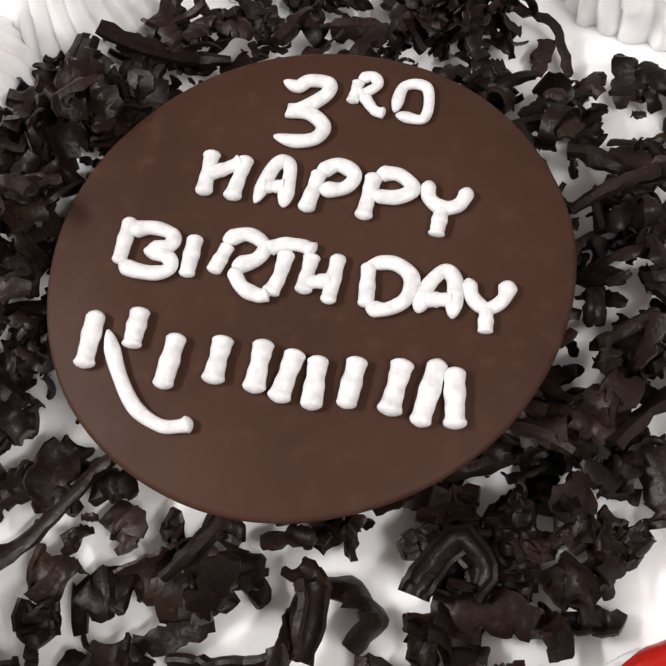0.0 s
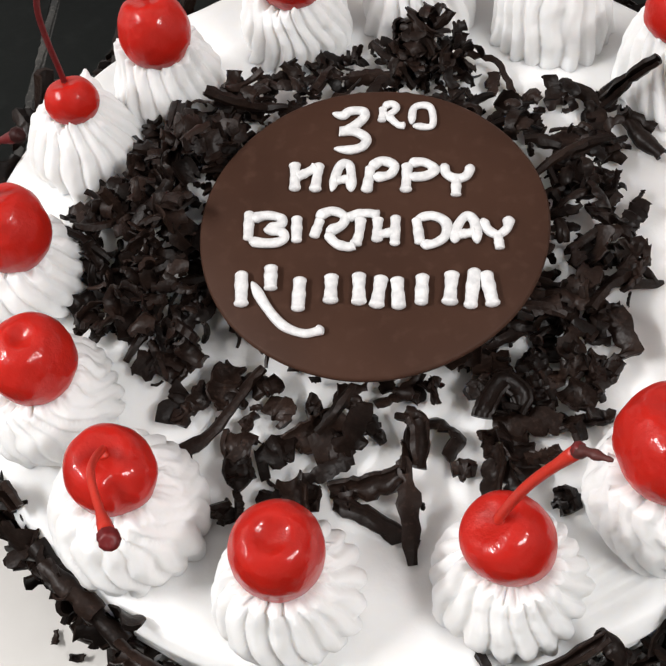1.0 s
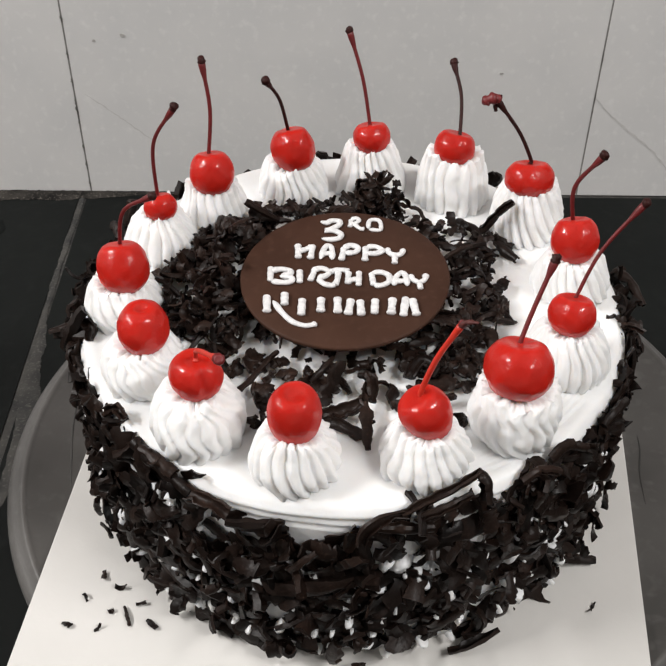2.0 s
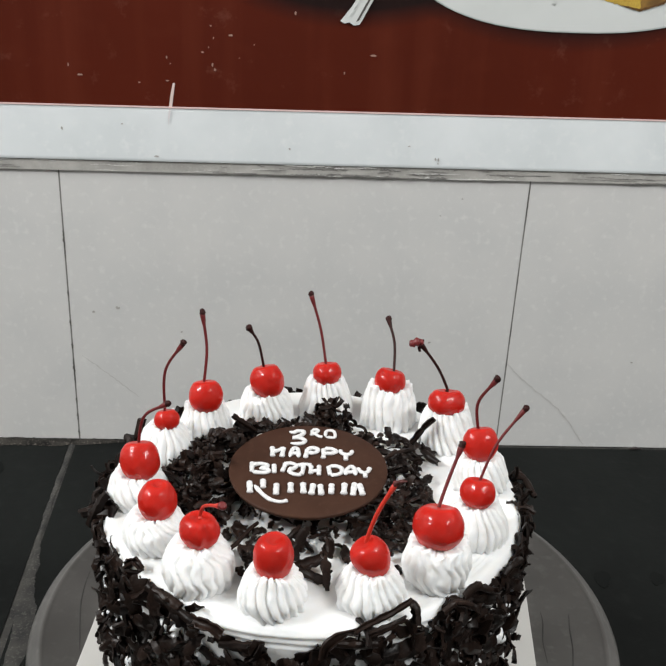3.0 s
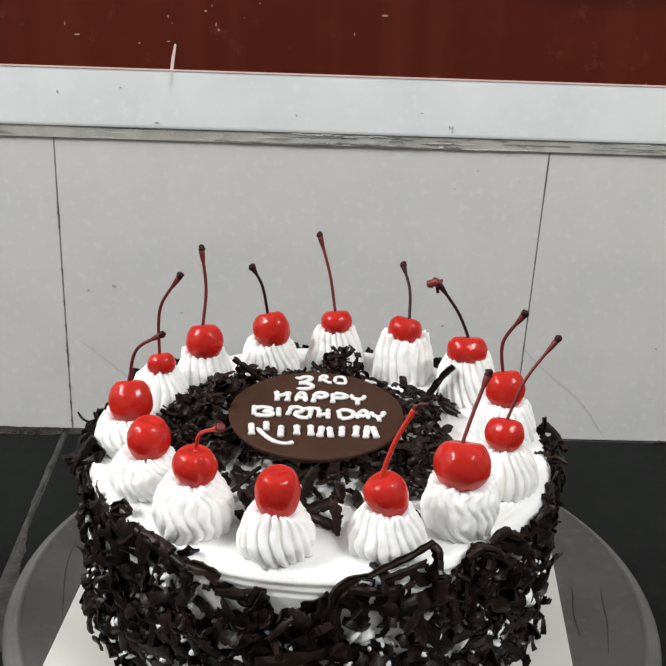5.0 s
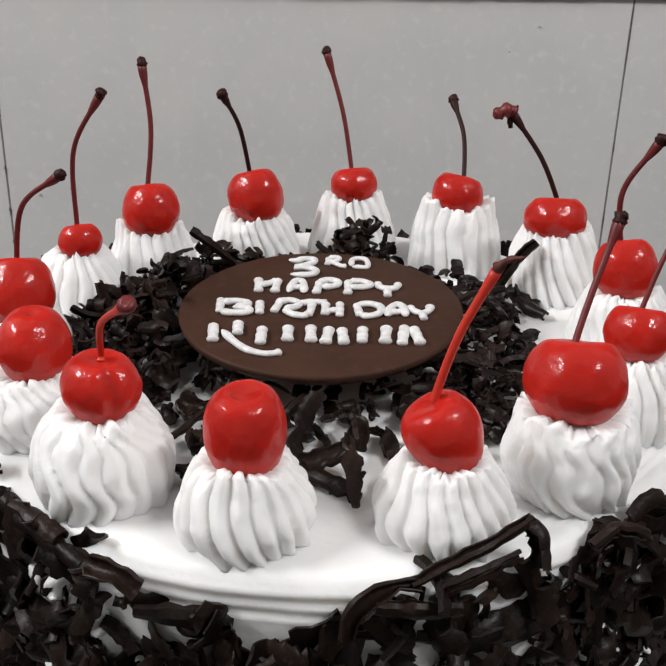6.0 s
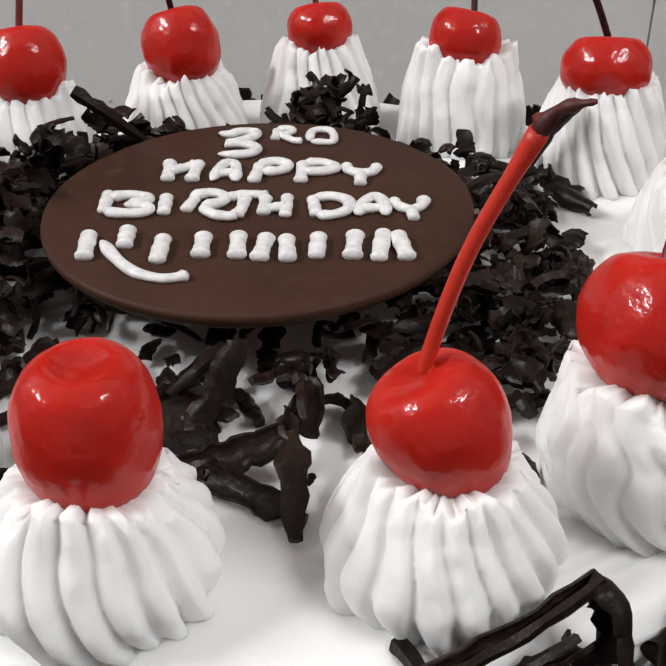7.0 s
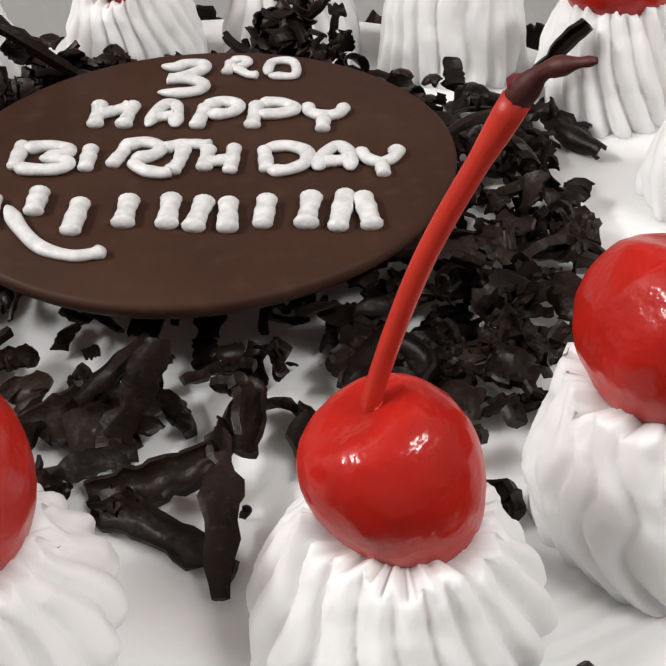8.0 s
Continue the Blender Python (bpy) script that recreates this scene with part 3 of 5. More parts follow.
part("printed_fork_shade", flat_shape("printed_fork_shade", [(0.0262, 0.4040), (0.0275, 0.4035), (0.0560, 0.4540), (0.0552, 0.4540)], L4 - 0.00035, PRINT_GREY), poster)
part("printed_bar", flat_shape("printed_bar", [(-0.272, 0.4405), (-0.2560, 0.4400), (-0.2545, 0.4430), (-0.272, 0.4475)], L1, PRINT_WHITE), poster, "plain pale printed bar")
part("paint_drip", flat_shape("paint_drip", [(-0.1168, 0.3458), (-0.1160, 0.3464), (-0.1150, 0.3456), (-0.1165, 0.3360), (-0.1180, 0.3255), (-0.1206, 0.3255), (-0.1190, 0.3360)], L1, material("pale_drip", (0.74, 0.62, 0.58), 0.6, second=(0.66, 0.5, 0.47), scale=200)), poster, "pale pink paint drip")
part("paint_drip", flat_shape("paint_drip", [(-0.1186, 0.3248), (-0.1206, 0.3248), (-0.1214, 0.317), (-0.1212, 0.310), (-0.1204, 0.317)], WALL_Y - 0.0048, material("faint_drip", (0.74, 0.71, 0.72), 0.6, second=(0.74, 0.68, 0.69), scale=200)), poster, "faint pink run on the trim")
# pale specks and dabs, most of them in one cluster
for k, (x, z, wide, tall) in enumerate(((-0.085, 0.393, 0.7, 0.7), (-0.069, 0.386, 1.9, 0.8), (-0.083, 0.3835, 0.5, 0.9), (-0.092, 0.372, 1.2, 0.7), (-0.087, 0.376, 0.4, 0.8), (-0.084, 0.362, 0.6, 1.5), (-0.082, 0.358, 0.8, 1.0), (-0.121, 0.367, 0.6, 1.2), (-0.118, 0.362, 0.5, 0.4), (-0.201, 0.359, 0.5, 1.5), (-0.192, 0.351, 2.2, 0.8), (-0.144, 0.346, 1.1, 0.4), (-0.121, 0.348, 1.4, 0.4), (-0.017, 0.405, 0.8, 1.6), (0.024, 0.358, 0.5, 1.2), (0.047, 0.373, 2.6, 0.7), (0.259, 0.327, 0.8, 0.5), (-0.050, 0.379, 0.4, 0.6), (-0.062, 0.368, 0.4, 0.4))):
    part("speck", flat_shape("speck", torn(oval(x, z, wide * 0.001, tall * 0.001, count=14), 0.00022, k, 1), L1, SPECK), poster)

# ---- turntable and board ----
DISC_TOP, BOARD_TOP, CAKE_TOP = 0.1200, 0.1245, 0.2160
turntable = thing("cake_turntable", "grey frosted round cake turntable on a pedestal foot", "turntable", pose(0.0085, 0.0115, 0))
part("disc", lathe("disc", [(0.02, 0.105), (0.150, 0.106), (0.1705, 0.1080), (0.1733, 0.1112), (0.1736, 0.1138), (0.1728, 0.1156), (0.1700, 0.1178), (0.1672, 0.1192), (0.1664, 0.1206), (0.1652, 0.1211), (0.1638, 0.1207), (0.1628, DISC_TOP), (0.10, DISC_TOP), (0.02, DISC_TOP)], FROSTED, 160), turntable, "round frosted grey plate with raised rim")
part("pedestal", lathe("pedestal", [(0.075, 0.0), (0.076, 0.006), (0.06, 0.014), (0.028, 0.022), (0.022, 0.04), (0.022, 0.09), (0.04, 0.1045)], METAL, 64), turntable, "metal pedestal foot")
for points in (((-0.1400, -0.0300), (-0.1415, -0.0225), (-0.1465, 0.0075), (-0.1475, 0.0275), (-0.1465, 0.0430)), ((0.1310, 0.0080), (0.1305, -0.0025), (0.1275, -0.0180), (0.1265, -0.0360)), ((0.1478, 0.0060), (0.1455, -0.0080), (0.1435, -0.0255), (0.1380, -0.0500))):
    line = spline([(x, y, DISC_TOP + 0.0001) for x, y in points], 24)
    part("scratch", tube("scratch", line, lambda u: 0.00035 * math.sin(math.pi * u) + 0.0001, SCRATCH, 6, 0.2), turntable, "dark hairline scratch")

board = thing("cake_board", "square white card cake board under the cake", "cake board", pose(0.0012, 0.0, 0, 0, 0, -5.2))
part("card", block("card", (-0.1278, -0.1278, DISC_TOP + 0.0003), (0.1278, 0.1278, BOARD_TOP), CARD, 0.0006), board)

# ---- the cake ----
CX, CY, CR = -0.0015, 0.0045, 0.1138
cake = thing("cake", "round white cream cake coated in dark chocolate shavings with rosettes", "cake", pose(CX, CY, 0))


def coat_wobble(a, n, r, z):
    p = Vector((math.cos(a) * r * 30, math.sin(a) * r * 30, z * 60))
    bump = noise.noise(p) * 0.0007 + noise.noise(p * 3.1) * 0.0003
    if r < 0.02:
        return r, z
    grooves = 0.0
    if CAKE_TOP - 0.0145 < z < CAKE_TOP - 0.001 and r > CR - 0.006:
        grooves = 0.0004 * math.sin(z * 1700 + 0.6 * math.sin(a * 2))
    swept = math.exp(-((math.degrees(a) - 318) / 22) ** 2) if CR - 0.0185 < r < CR - 0.002 else 0.0
    z += swept * 0.00045 * math.sin((r - 0.006 * a) * 2300)
    return r + bump + grooves, z + (bump if r < CR - 0.001 else 0)


profile = [(CR - 0.004, BOARD_TOP)] + [(CR - 0.0030 * (1 - k / 12), BOARD_TOP + 0.004 + k * 0.0058) for k in range(13)]
profile += [(CR + 0.0003, CAKE_TOP - 0.0125 + k * 0.0007) for k in range(14)]
profile += [(CR - 0.0004, CAKE_TOP - 0.0024), (CR - 0.0014, CAKE_TOP - 0.0010), (CR - 0.003, CAKE_TOP - 0.0001), (CR - 0.006, CAKE_TOP)] + [(CR - 0.0068 - 0.0008 * k, CAKE_TOP) for k in range(15)]
profile += [(CR * (0.80 - 0.08 * k), CAKE_TOP) for k in range(10)]
part("cream_coat", lathe("cream_coat", profile, CREAM, 220, coat_wobble), cake, "smooth white whipped cream coat")


def rosette(seed, base, top, height, ridges, twist, wide, horns=(), back=False, frill=False):
    """A piped star dollop: soft ridged sides that swirl, a ragged lip with pulled-up points, and a hollow for the fruit."""
    rng = random.Random(seed)
    steps, rows = ridges * 10, 30
    verts, faces = [], []
    lean_x, lean_y = rng.uniform(-0.0010, 0.0010), rng.uniform(-0.0010, 0.0010)
    depth = [rng.uniform(0.55, 1.15) for _ in range(ridges)]
    lip = [rng.uniform(-0.0017, 0.0017) for _ in range(ridges)]
    wave = rng.uniform(0, 9)
    ruffle = 0.10 if frill else 0.022
    hook = rng.choice((-1, 1)) * rng.uniform(0.18, 0.34)
    skew = rng.uniform(0.10, 0.17) * (1 if twist > 0 else -1)
    foot = [rng.uniform(-0.0012, 0.0016) for _ in range(ridges)]
    for n in range(rows + 6):
        u = min(1.0, n / rows)
        if n <= rows:
            tuck = 0.02 if back else 0.12 if wide else 0.15
            r = top + (base * 1.03 - top) * (1 - u ** (1.9 if back else 2.45 if frill else 2.2)) ** (0.82 if frill else 0.86)
            r *= 1 - tuck * (1 - math.sin(min(1, u / 0.42) * math.pi / 2))
            z = height * (0.25 * u + 0.75 * u ** 0.92)
        else:
            q = (n - rows) / 5
            r, z = top * (0.93 - 0.80 * q), height - 0.0011 * math.sin(q * math.pi / 2)
        for k in range(steps):
            a = TAU * k / steps
            turn = a + twist * u ** 1.2 + hook * math.exp(-u / 0.22) + 0.09 * math.sin(u * 3.4 + wave + a) + 0.05 * math.sin(3 * a + wave) + ruffle * math.sin(u * 10 + 2 * a + seed) * (0.4 + u)
            f = (turn * ridges / TAU) % 1.0
            which = int(turn * ridges / TAU) % ridges
            bend = f + skew * math.sin(TAU * f) / 1.2
            groove = 0.65 * (0.5 + 0.5 * math.cos(TAU * bend)) + 0.35 * abs(2 * bend - 1)
            crease = 0.5 + 0.5 * math.cos(TAU * (f * 2 + 0.3 * math.sin(which * 2.4)))
            fade = 1.0 if n < rows - 1 else max(0.0, 1 - (n - rows + 1) / 2.6)
            cut = (((0.0019 if frill else 0.0025) - 0.0009 * u) * depth[which] * groove + 0.00022 * crease * min(1, u * 2)) * fade
            p = Vector((math.cos(a), math.sin(a), u * 1.6))
            wob = 0.0011 * noise.noise(p * 1.7 + Vector((seed, 0, 0))) + 0.00035 * noise.noise(p * 4 + Vector((0, seed, 0))) + 0.00012 * noise.noise(p * 13)
            rr = r - cut + wob + foot[which] * max(0.0, 1 - u / 0.35) * (1 - groove)
            zz = z
            if n > rows - 5:
                near = 1 - abs(n - rows) / 6
                zz += lip[which] * (1 - groove) * near + 0.0011 * near * noise.noise(p * 9) + 0.0007 * near * noise.noise(p * 19)
                for bearing, rise, span in horns:
                    off = (math.degrees(a) - bearing + 180) % 360 - 180
                    pull = math.exp(-(off / span) ** 2) * max(0.0, 1 - abs(n - rows) / 5)
                    zz += rise * 0.001 * pull
                    rr += rise * 0.00035 * pull
            verts.append((rr * math.cos(a) + lean_x * u, rr * math.sin(a) + lean_y * u, zz))
    total = rows + 6
    for n in range(total - 1):
        for k in range(steps):
            j = (k + 1) % steps
            faces.append((n * steps + k, n * steps + j, (n + 1) * steps + j, (n + 1) * steps + k))
    faces.append(tuple((total - 1) * steps + k for k in range(steps)))
    faces.append(tuple(reversed(range(steps))))
    return mesh_of("rosette", verts, faces, CREAM)


# ---- cherries, each on its rosette ----
ROSETTES = []


def cherry(centre, radius, squash, base=None, middle=None, tip=None, dark=0.5, blunt=0.62, twist=0.4, sunk=0.8, lean=None, pear=0.0, horns=(), crease=None, frill=False, broad=1.0):
    """A glazed cherry with a dimple, a curved stem with a knobbed end, and the cream under it."""
    seed = len(ROSETTES) + 1
    rng = random.Random(seed * 7)
    c = Vector(centre)
    out = Vector((c.x, c.y, 0)).normalized()
    foot = Vector((c.x, c.y, 0)) + out * 0.0012
    lip = c.z - sunk * radius * squash
    ROSETTES.append((foot.x, foot.y))
    width = rng.uniform(0.0163, 0.0172) * (0.99 if out.y > 0.5 else 1.0) * broad
    bulk = rosette(seed, width, radius * 1.10 if blunt < 0.69 else width * blunt, lip - CAKE_TOP + 0.0015, rng.choice((19, 20, 21)), twist, abs(out.y) < 0.7, horns, out.y > 0.5, frill)
    part("rosette", bulk, cake, "ridged piped cream rosette", pose(foot.x - CX, foot.y - CY, CAKE_TOP - 0.001))
    label = "glossy red glazed cherry with a curved stem on a cream rosette" if tip else "glossy red glazed cherry without a stem on a cream rosette"
    ob = thing("cherry", label, "cherry", Matrix.Translation(c), "cherries round the cake")
    axis = (Vector(base) - c).normalized() if base else Vector((0.05, 0.0, 1)).normalized()
    axis = (axis + Vector((0, 0, 0.4))).normalized()
    if lean:
        axis = Vector((lean[0], lean[1], 1)).normalized()
    lift = axis.to_track_quat("Z", "Y").to_matrix().to_4x4()
    dimple = 0.24 if tip else 0.10
    prof = []
    for k in range(37):
        t = math.pi * k / 36
        r = radius * math.sin(t) ** (0.66 if squash > 1.15 and not tip else 0.86 if squash < 0.93 else 0.95)
        z = -radius * squash * math.cos(t)
        if t > 2.35:
            z -= radius * dimple * (0.5 - 0.5 * math.cos((t - 2.35) / 0.7916 * math.pi))
            if not tip and t > 2.80:
                z -= radius * 0.16 * (0.5 - 0.5 * math.cos((t - 2.80) / 0.3416 * math.pi))
        if t < 0.6:
            z += radius * 0.06 * (1 - t / 0.6)
        r *= 1 + pear * z / (radius * squash)
        prof.append((max(r, 0.0002), z))

    def lumpy(a, n, r, z):
        p = Vector((math.cos(a) * r * 90 + seed * 3, math.sin(a) * r * 90, z * 90))
        if crease is not None:
            aim = lift @ Vector((math.cos(a), math.sin(a), 0))
            off = (math.degrees(math.atan2(aim.y, aim.x)) - crease + 180) % 360 - 180
            r *= 1 - 0.20 * math.exp(-(off / 13) ** 2) * max(0.0, min(1.0, 0.75 + z / radius))
        return r * (1 + (0.03 if squash > 1.15 else 0.06) * noise.noise(p) + (0.015 if squash > 1.15 else 0.030) * noise.noise(p * 2.6) + 0.012 * noise.noise(p * 6) + (0.012 if squash > 1.15 else 0.035) * math.cos(2 * a + seed)), z * (1 + 0.03 * noise.noise(p * 1.7) + 0.015 * noise.noise(p * 4))

    fruit = part("fruit", lathe("fruit", prof, CHERRY, 60, lumpy), ob, "glossy red fruit", lift)
    if not tip:
        scar = (lift @ Vector((0, 0, radius * squash - (dimple + 0.16) * radius - 0.0003)))
        part("stem_scar", tube("stem_scar", [scar + Vector((0, 0, h)) for h in (-0.0008, 0.0, 0.0003)], lambda u: 0.0008 if u < 0.9 else 0.0004, STEM_MID, 9), fruit, "dark dimple where the stem was")
    if tip:
        b, m, e = (Vector(p) - c for p in (base, middle, tip))
        line = spline([b - (b.normalized() * 0.0022), b, m, e], 34)
        thick = rng.uniform(0.00076, 0.0009) * (1.2 if dark == 0.2 else 1.0)
        flare = 0.25 if dark == 0.2 else 0.8
        mat = STEM_DARK if dark > 0.7 else STEM_MID if dark > 0.4 else STEM_RED
        stem = part("stem", tube("stem", line, lambda u: thick * (1.0 + 0.5 * max(0, 0.08 - u) / 0.08 + flare * (1 if u > 0.955 else max(0, (u - 0.88) / 0.075))), mat), ob, "thin dark red stem")
        knob = [line[-1] + (line[-1] - line[-2]).normalized() * s for s in (-0.0016, -0.0008, 0.0, 0.0007, 0.0013, 0.0019, 0.0022)]
        ragged = [w * rng.uniform(0.82, 1.18) for w in (1.3, 1.75, 2.2, 1.9, 2.15, 1.6, 0.7)]
        knob = [p + Vector((rng.uniform(-1, 1), rng.uniform(-1, 1), 0)) * 0.00022 for p in knob]
        part("stem_knob", tube("stem_knob", knob, lambda u: thick * ragged[round(u * 6)] * (0.6 if dark == 0.2 else 1.0), STEM_MID if dark < 0.4 else STEM_DARK, 9), stem, "dark dried knob")
    return ob


cherry((-0.0845, 0.0375, 0.2403), 0.0069, 0.95, (-0.0859, 0.0404, 0.2457), (-0.0847, 0.0397, 0.2704), (-0.0741, 0.0362, 0.2893), 0.5, blunt=0.66, twist=0.30, sunk=0.50, horns=((60, 5.0, 16),))
cherry((-0.0642, 0.0588, 0.2440), 0.0099, 1.10, (-0.0654, 0.0624, 0.2509), (-0.0638, 0.0668, 0.2712), (-0.0663, 0.0705, 0.2920), 0.5, blunt=0.64, twist=0.40, sunk=0.66, horns=((190, 4.0, 14), (330, 2.4, 18)))
cherry((-0.0290, 0.0831, 0.2417), 0.0104, 1.08, (-0.0313, 0.0867, 0.2489), (-0.0344, 0.0817, 0.2676), (-0.0394, 0.0740, 0.2809), 0.9, blunt=0.66, twist=0.30, sunk=0.62, broad=1.03)
cherry((0.0072, 0.0895, 0.2441), 0.0090, 0.88, (0.0062, 0.0927, 0.2504), (0.0028, 0.0976, 0.2698), (-0.0035, 0.1026, 0.2907), 0.5, blunt=0.62, twist=0.30, sunk=0.50, broad=1.02, horns=((340, 2.2, 20),))
cherry((0.0452, 0.0819, 0.2438), 0.0094, 0.90, (0.0476, 0.0849, 0.2503), (0.0481, 0.0972, 0.2620), (0.0448, 0.1089, 0.2721), 0.9, blunt=0.72, twist=0.25, sunk=0.45, broad=1.04, horns=((350, 2.6, 14), (205, 2.2, 22)))
forked = cherry((0.0769, 0.0577, 0.2432), 0.0107, 0.82, (0.0770, 0.0617, 0.2507), (0.0706, 0.0619, 0.2640), (0.0599, 0.0629, 0.2786), 0.9, blunt=0.70, twist=0.30, sunk=0.45)
cherry((0.0905, 0.0132, 0.2426), 0.0095, 1.12, (0.0892, 0.0173, 0.2493), (0.0875, 0.0162, 0.2667), (0.0956, 0.0121, 0.2834), 0.5, blunt=0.66, twist=0.40, sunk=0.66)
cherry((0.0822, -0.0350, 0.2429), 0.0093, 0.92, (0.0836, -0.0313, 0.2492), (0.0909, -0.0269, 0.2673), (0.1038, -0.0241, 0.2863), 0.5, blunt=0.66, twist=0.50, sunk=0.70)
cherry((0.0581, -0.0677, 0.2453), 0.0129, 0.93, (0.0586, -0.0620, 0.2538), (0.0627, -0.0568, 0.2651), (0.0688, -0.0502, 0.2803), 0.6, blunt=0.66, twist=0.28, sunk=0.60, frill=True, broad=1.03)
bent = cherry((0.0249, -0.0859, 0.2398), 0.0090, 1.24, (0.0223, -0.0849, 0.2502), (0.0267, -0.0854, 0.2658), (0.0334, -0.0865, 0.2812), 0.2, blunt=0.66, twist=0.30, sunk=0.52, lean=(-0.55, 0.05), pear=0.17, horns=((248, 1.5, 26), (285, 1.2, 18), (340, 2.2, 24), (190, 2.0, 22)))
cherry((-0.0211, -0.0887, 0.2424), 0.0096, 1.20, blunt=0.60, twist=0.35, sunk=0.65, lean=(0.01, -0.08), horns=((262, 0.9, 30), (20, 1.8, 18)))
cherry((-0.0568, -0.0720, 0.2443), 0.0098, 0.95, (-0.0562, -0.0718, 0.2533), (-0.0531, -0.0829, 0.2659), (-0.0439, -0.1000, 0.2780), 0.3, blunt=0.62, twist=0.80, sunk=0.60, crease=-62, frill=True, broad=1.08)
cherry((-0.0803, -0.0426, 0.2407), 0.0101, 1.08, blunt=0.64, twist=0.55, sunk=0.65, frill=True, broad=1.04)
cherry((-0.0943, -0.0044, 0.2401), 0.0106, 1.10, (-0.0952, -0.0002, 0.2474), (-0.0910, -0.0026, 0.2658), (-0.0780, -0.0085, 0.2769), 0.6, blunt=0.68, twist=0.50, sunk=0.62)

# the red stem in front ends in a frayed dark tip, bent aside
frayed = [Vector((0.0334, -0.0865, 0.2812)), Vector((0.0348, -0.0878, 0.2838)), Vector((0.0364, -0.0891, 0.2850)), Vector((0.0384, -0.0903, 0.2858))]
part("frayed_tip", tube("frayed_tip", spline([p - Vector(bent.location) for p in frayed], 14), lambda u: (0.0012 + 0.0002 * math.sin(u * 13) - 0.0006 * u) * (0.5 if u > 0.95 else 1), STEM_FRAYED, 9, 0.8), bent, "frayed dark red stem end")

# one stem ends in a torn dark scrap of twig
part("twig_scrap", tube("twig_scrap", spline([(-0.0160, 0.0053, 0.0356), (-0.0178, 0.0055, 0.0366), (-0.0200, 0.0050, 0.0364), (-0.0220, 0.0053, 0.0352), (-0.0232, 0.0053, 0.0338)], 14), lambda u: (0.0010 + 0.0014 * math.sin(math.pi * (0.15 + 0.75 * u))) * (1 + 0.22 * math.sin(u * 19)) * (0.5 if u > 0.95 else 1), STEM_MID, 10), forked, "torn dark red twig scrap")
part("twig_scrap", tube("twig_scrap", spline([(-0.0190, 0.0053, 0.0362), (-0.0180, 0.0055, 0.0340), (-0.0176, 0.0053, 0.0318), (-0.0174, 0.0053, 0.0306)], 10), lambda u: 0.0012 * (1 - 0.35 * u) * (1 + 0.15 * math.sin(u * 14)), STEM_DARK, 10), forked, "torn dark red twig scrap")
part("twig_scrap", tube("twig_scrap", spline([(-0.0168, 0.0053, 0.0355), (-0.0160, 0.0050, 0.0372), (-0.0156, 0.0050, 0.0384)], 8), lambda u: 0.0007 * (1 - 0.5 * u), STEM_DARK, 8), forked, "torn dark red twig scrap")


# ---- chocolate plaque with piped writing ----
PX, PY, PZ, PR = -0.0045, -0.0018, 0.2347, 0.0429
plaque = thing("chocolate_plaque", "round dark chocolate plaque with white piped writing, lying on shavings", "plaque", pose(PX, PY, PZ, 1.48, -0.7, 0))
rim = [(PR - 0.0040, -0.0044), (PR - 0.0018, -0.0036), (PR - 0.0005, -0.0023), (PR, -0.0010), (PR - 0.0002, -0.0004), (PR - 0.0008, 0.0), (PR * 0.6, 0.0), (0.002, 0.0)]
part("disc", lathe("disc", rim, PLAQUE, 160, lambda a, n, r, z: (r * (1 + 0.004 * math.sin(3 * a + 1) + 0.002 * math.sin(7 * a)) * (1.0 + 0.008 * math.sin(a) ** 2), z)), plaque, "smooth round chocolate disc")

# the piped capitals, each as the hand drew it: thickness, then its strokes, in millimetres from the middle of the disc
LINE_1 = (
    (1.50, [[(-10.7, 35.1), (-8.0, 34.1), (-6.2, 35.5), (-2.6, 35.2), (-2.7, 32.7), (-6.4, 29.2), (-8.3, 28.7), (-4.7, 28.5), (-1.8, 26.1), (-2.6, 23.5), (-5.9, 22.5), (-9.9, 23.2)]]),
    (1.10, [[(2.5, 36.5), (2.1, 31.5)], [(2.3, 36.7), (4.8, 37.5), (5.9, 35.8), (4.2, 34.0), (2.9, 33.5)], [(3.7, 33.5), (6.3, 30.3), (8.3, 29.8)]]),
    (1.10, [[(9.8, 30.3), (10.6, 35.9), (14.6, 35.8), (15.0, 29.5), (10.1, 29.8)]]),
)
LINE_2 = (
    (1.45, [[(-19.8, 19.1), (-19.3, 10.0)], [(-13.5, 18.6), (-14.3, 9.5)], [(-19.3, 14.3), (-16.6, 15.6), (-14.0, 17.4)]]),
    (1.40, [[(-10.1, 9.5), (-8.6, 16.6), (-6.8, 18.2), (-5.5, 16.4), (-5.2, 9.2)], [(-9.4, 12.8), (-5.5, 13.2)]]),
    (1.45, [[(-0.4, 17.1), (-1.4, 8.7)], [(-0.9, 16.1), (2.3, 18.4), (5.5, 16.7), (4.2, 13.9), (-0.0, 13.2)]]),
    (1.45, [[(8.8, 17.5), (8.3, 8.3)], [(9.0, 17.3), (12.8, 17.5), (15.5, 15.1), (13.2, 13.1), (8.8, 13.0)]]),
    (1.40, [[(17.8, 16.9), (18.4, 13.7), (20.8, 12.0), (23.4, 12.9), (24.6, 16.2)], [(20.8, 12.0), (20.6, 6.5)]]),
)
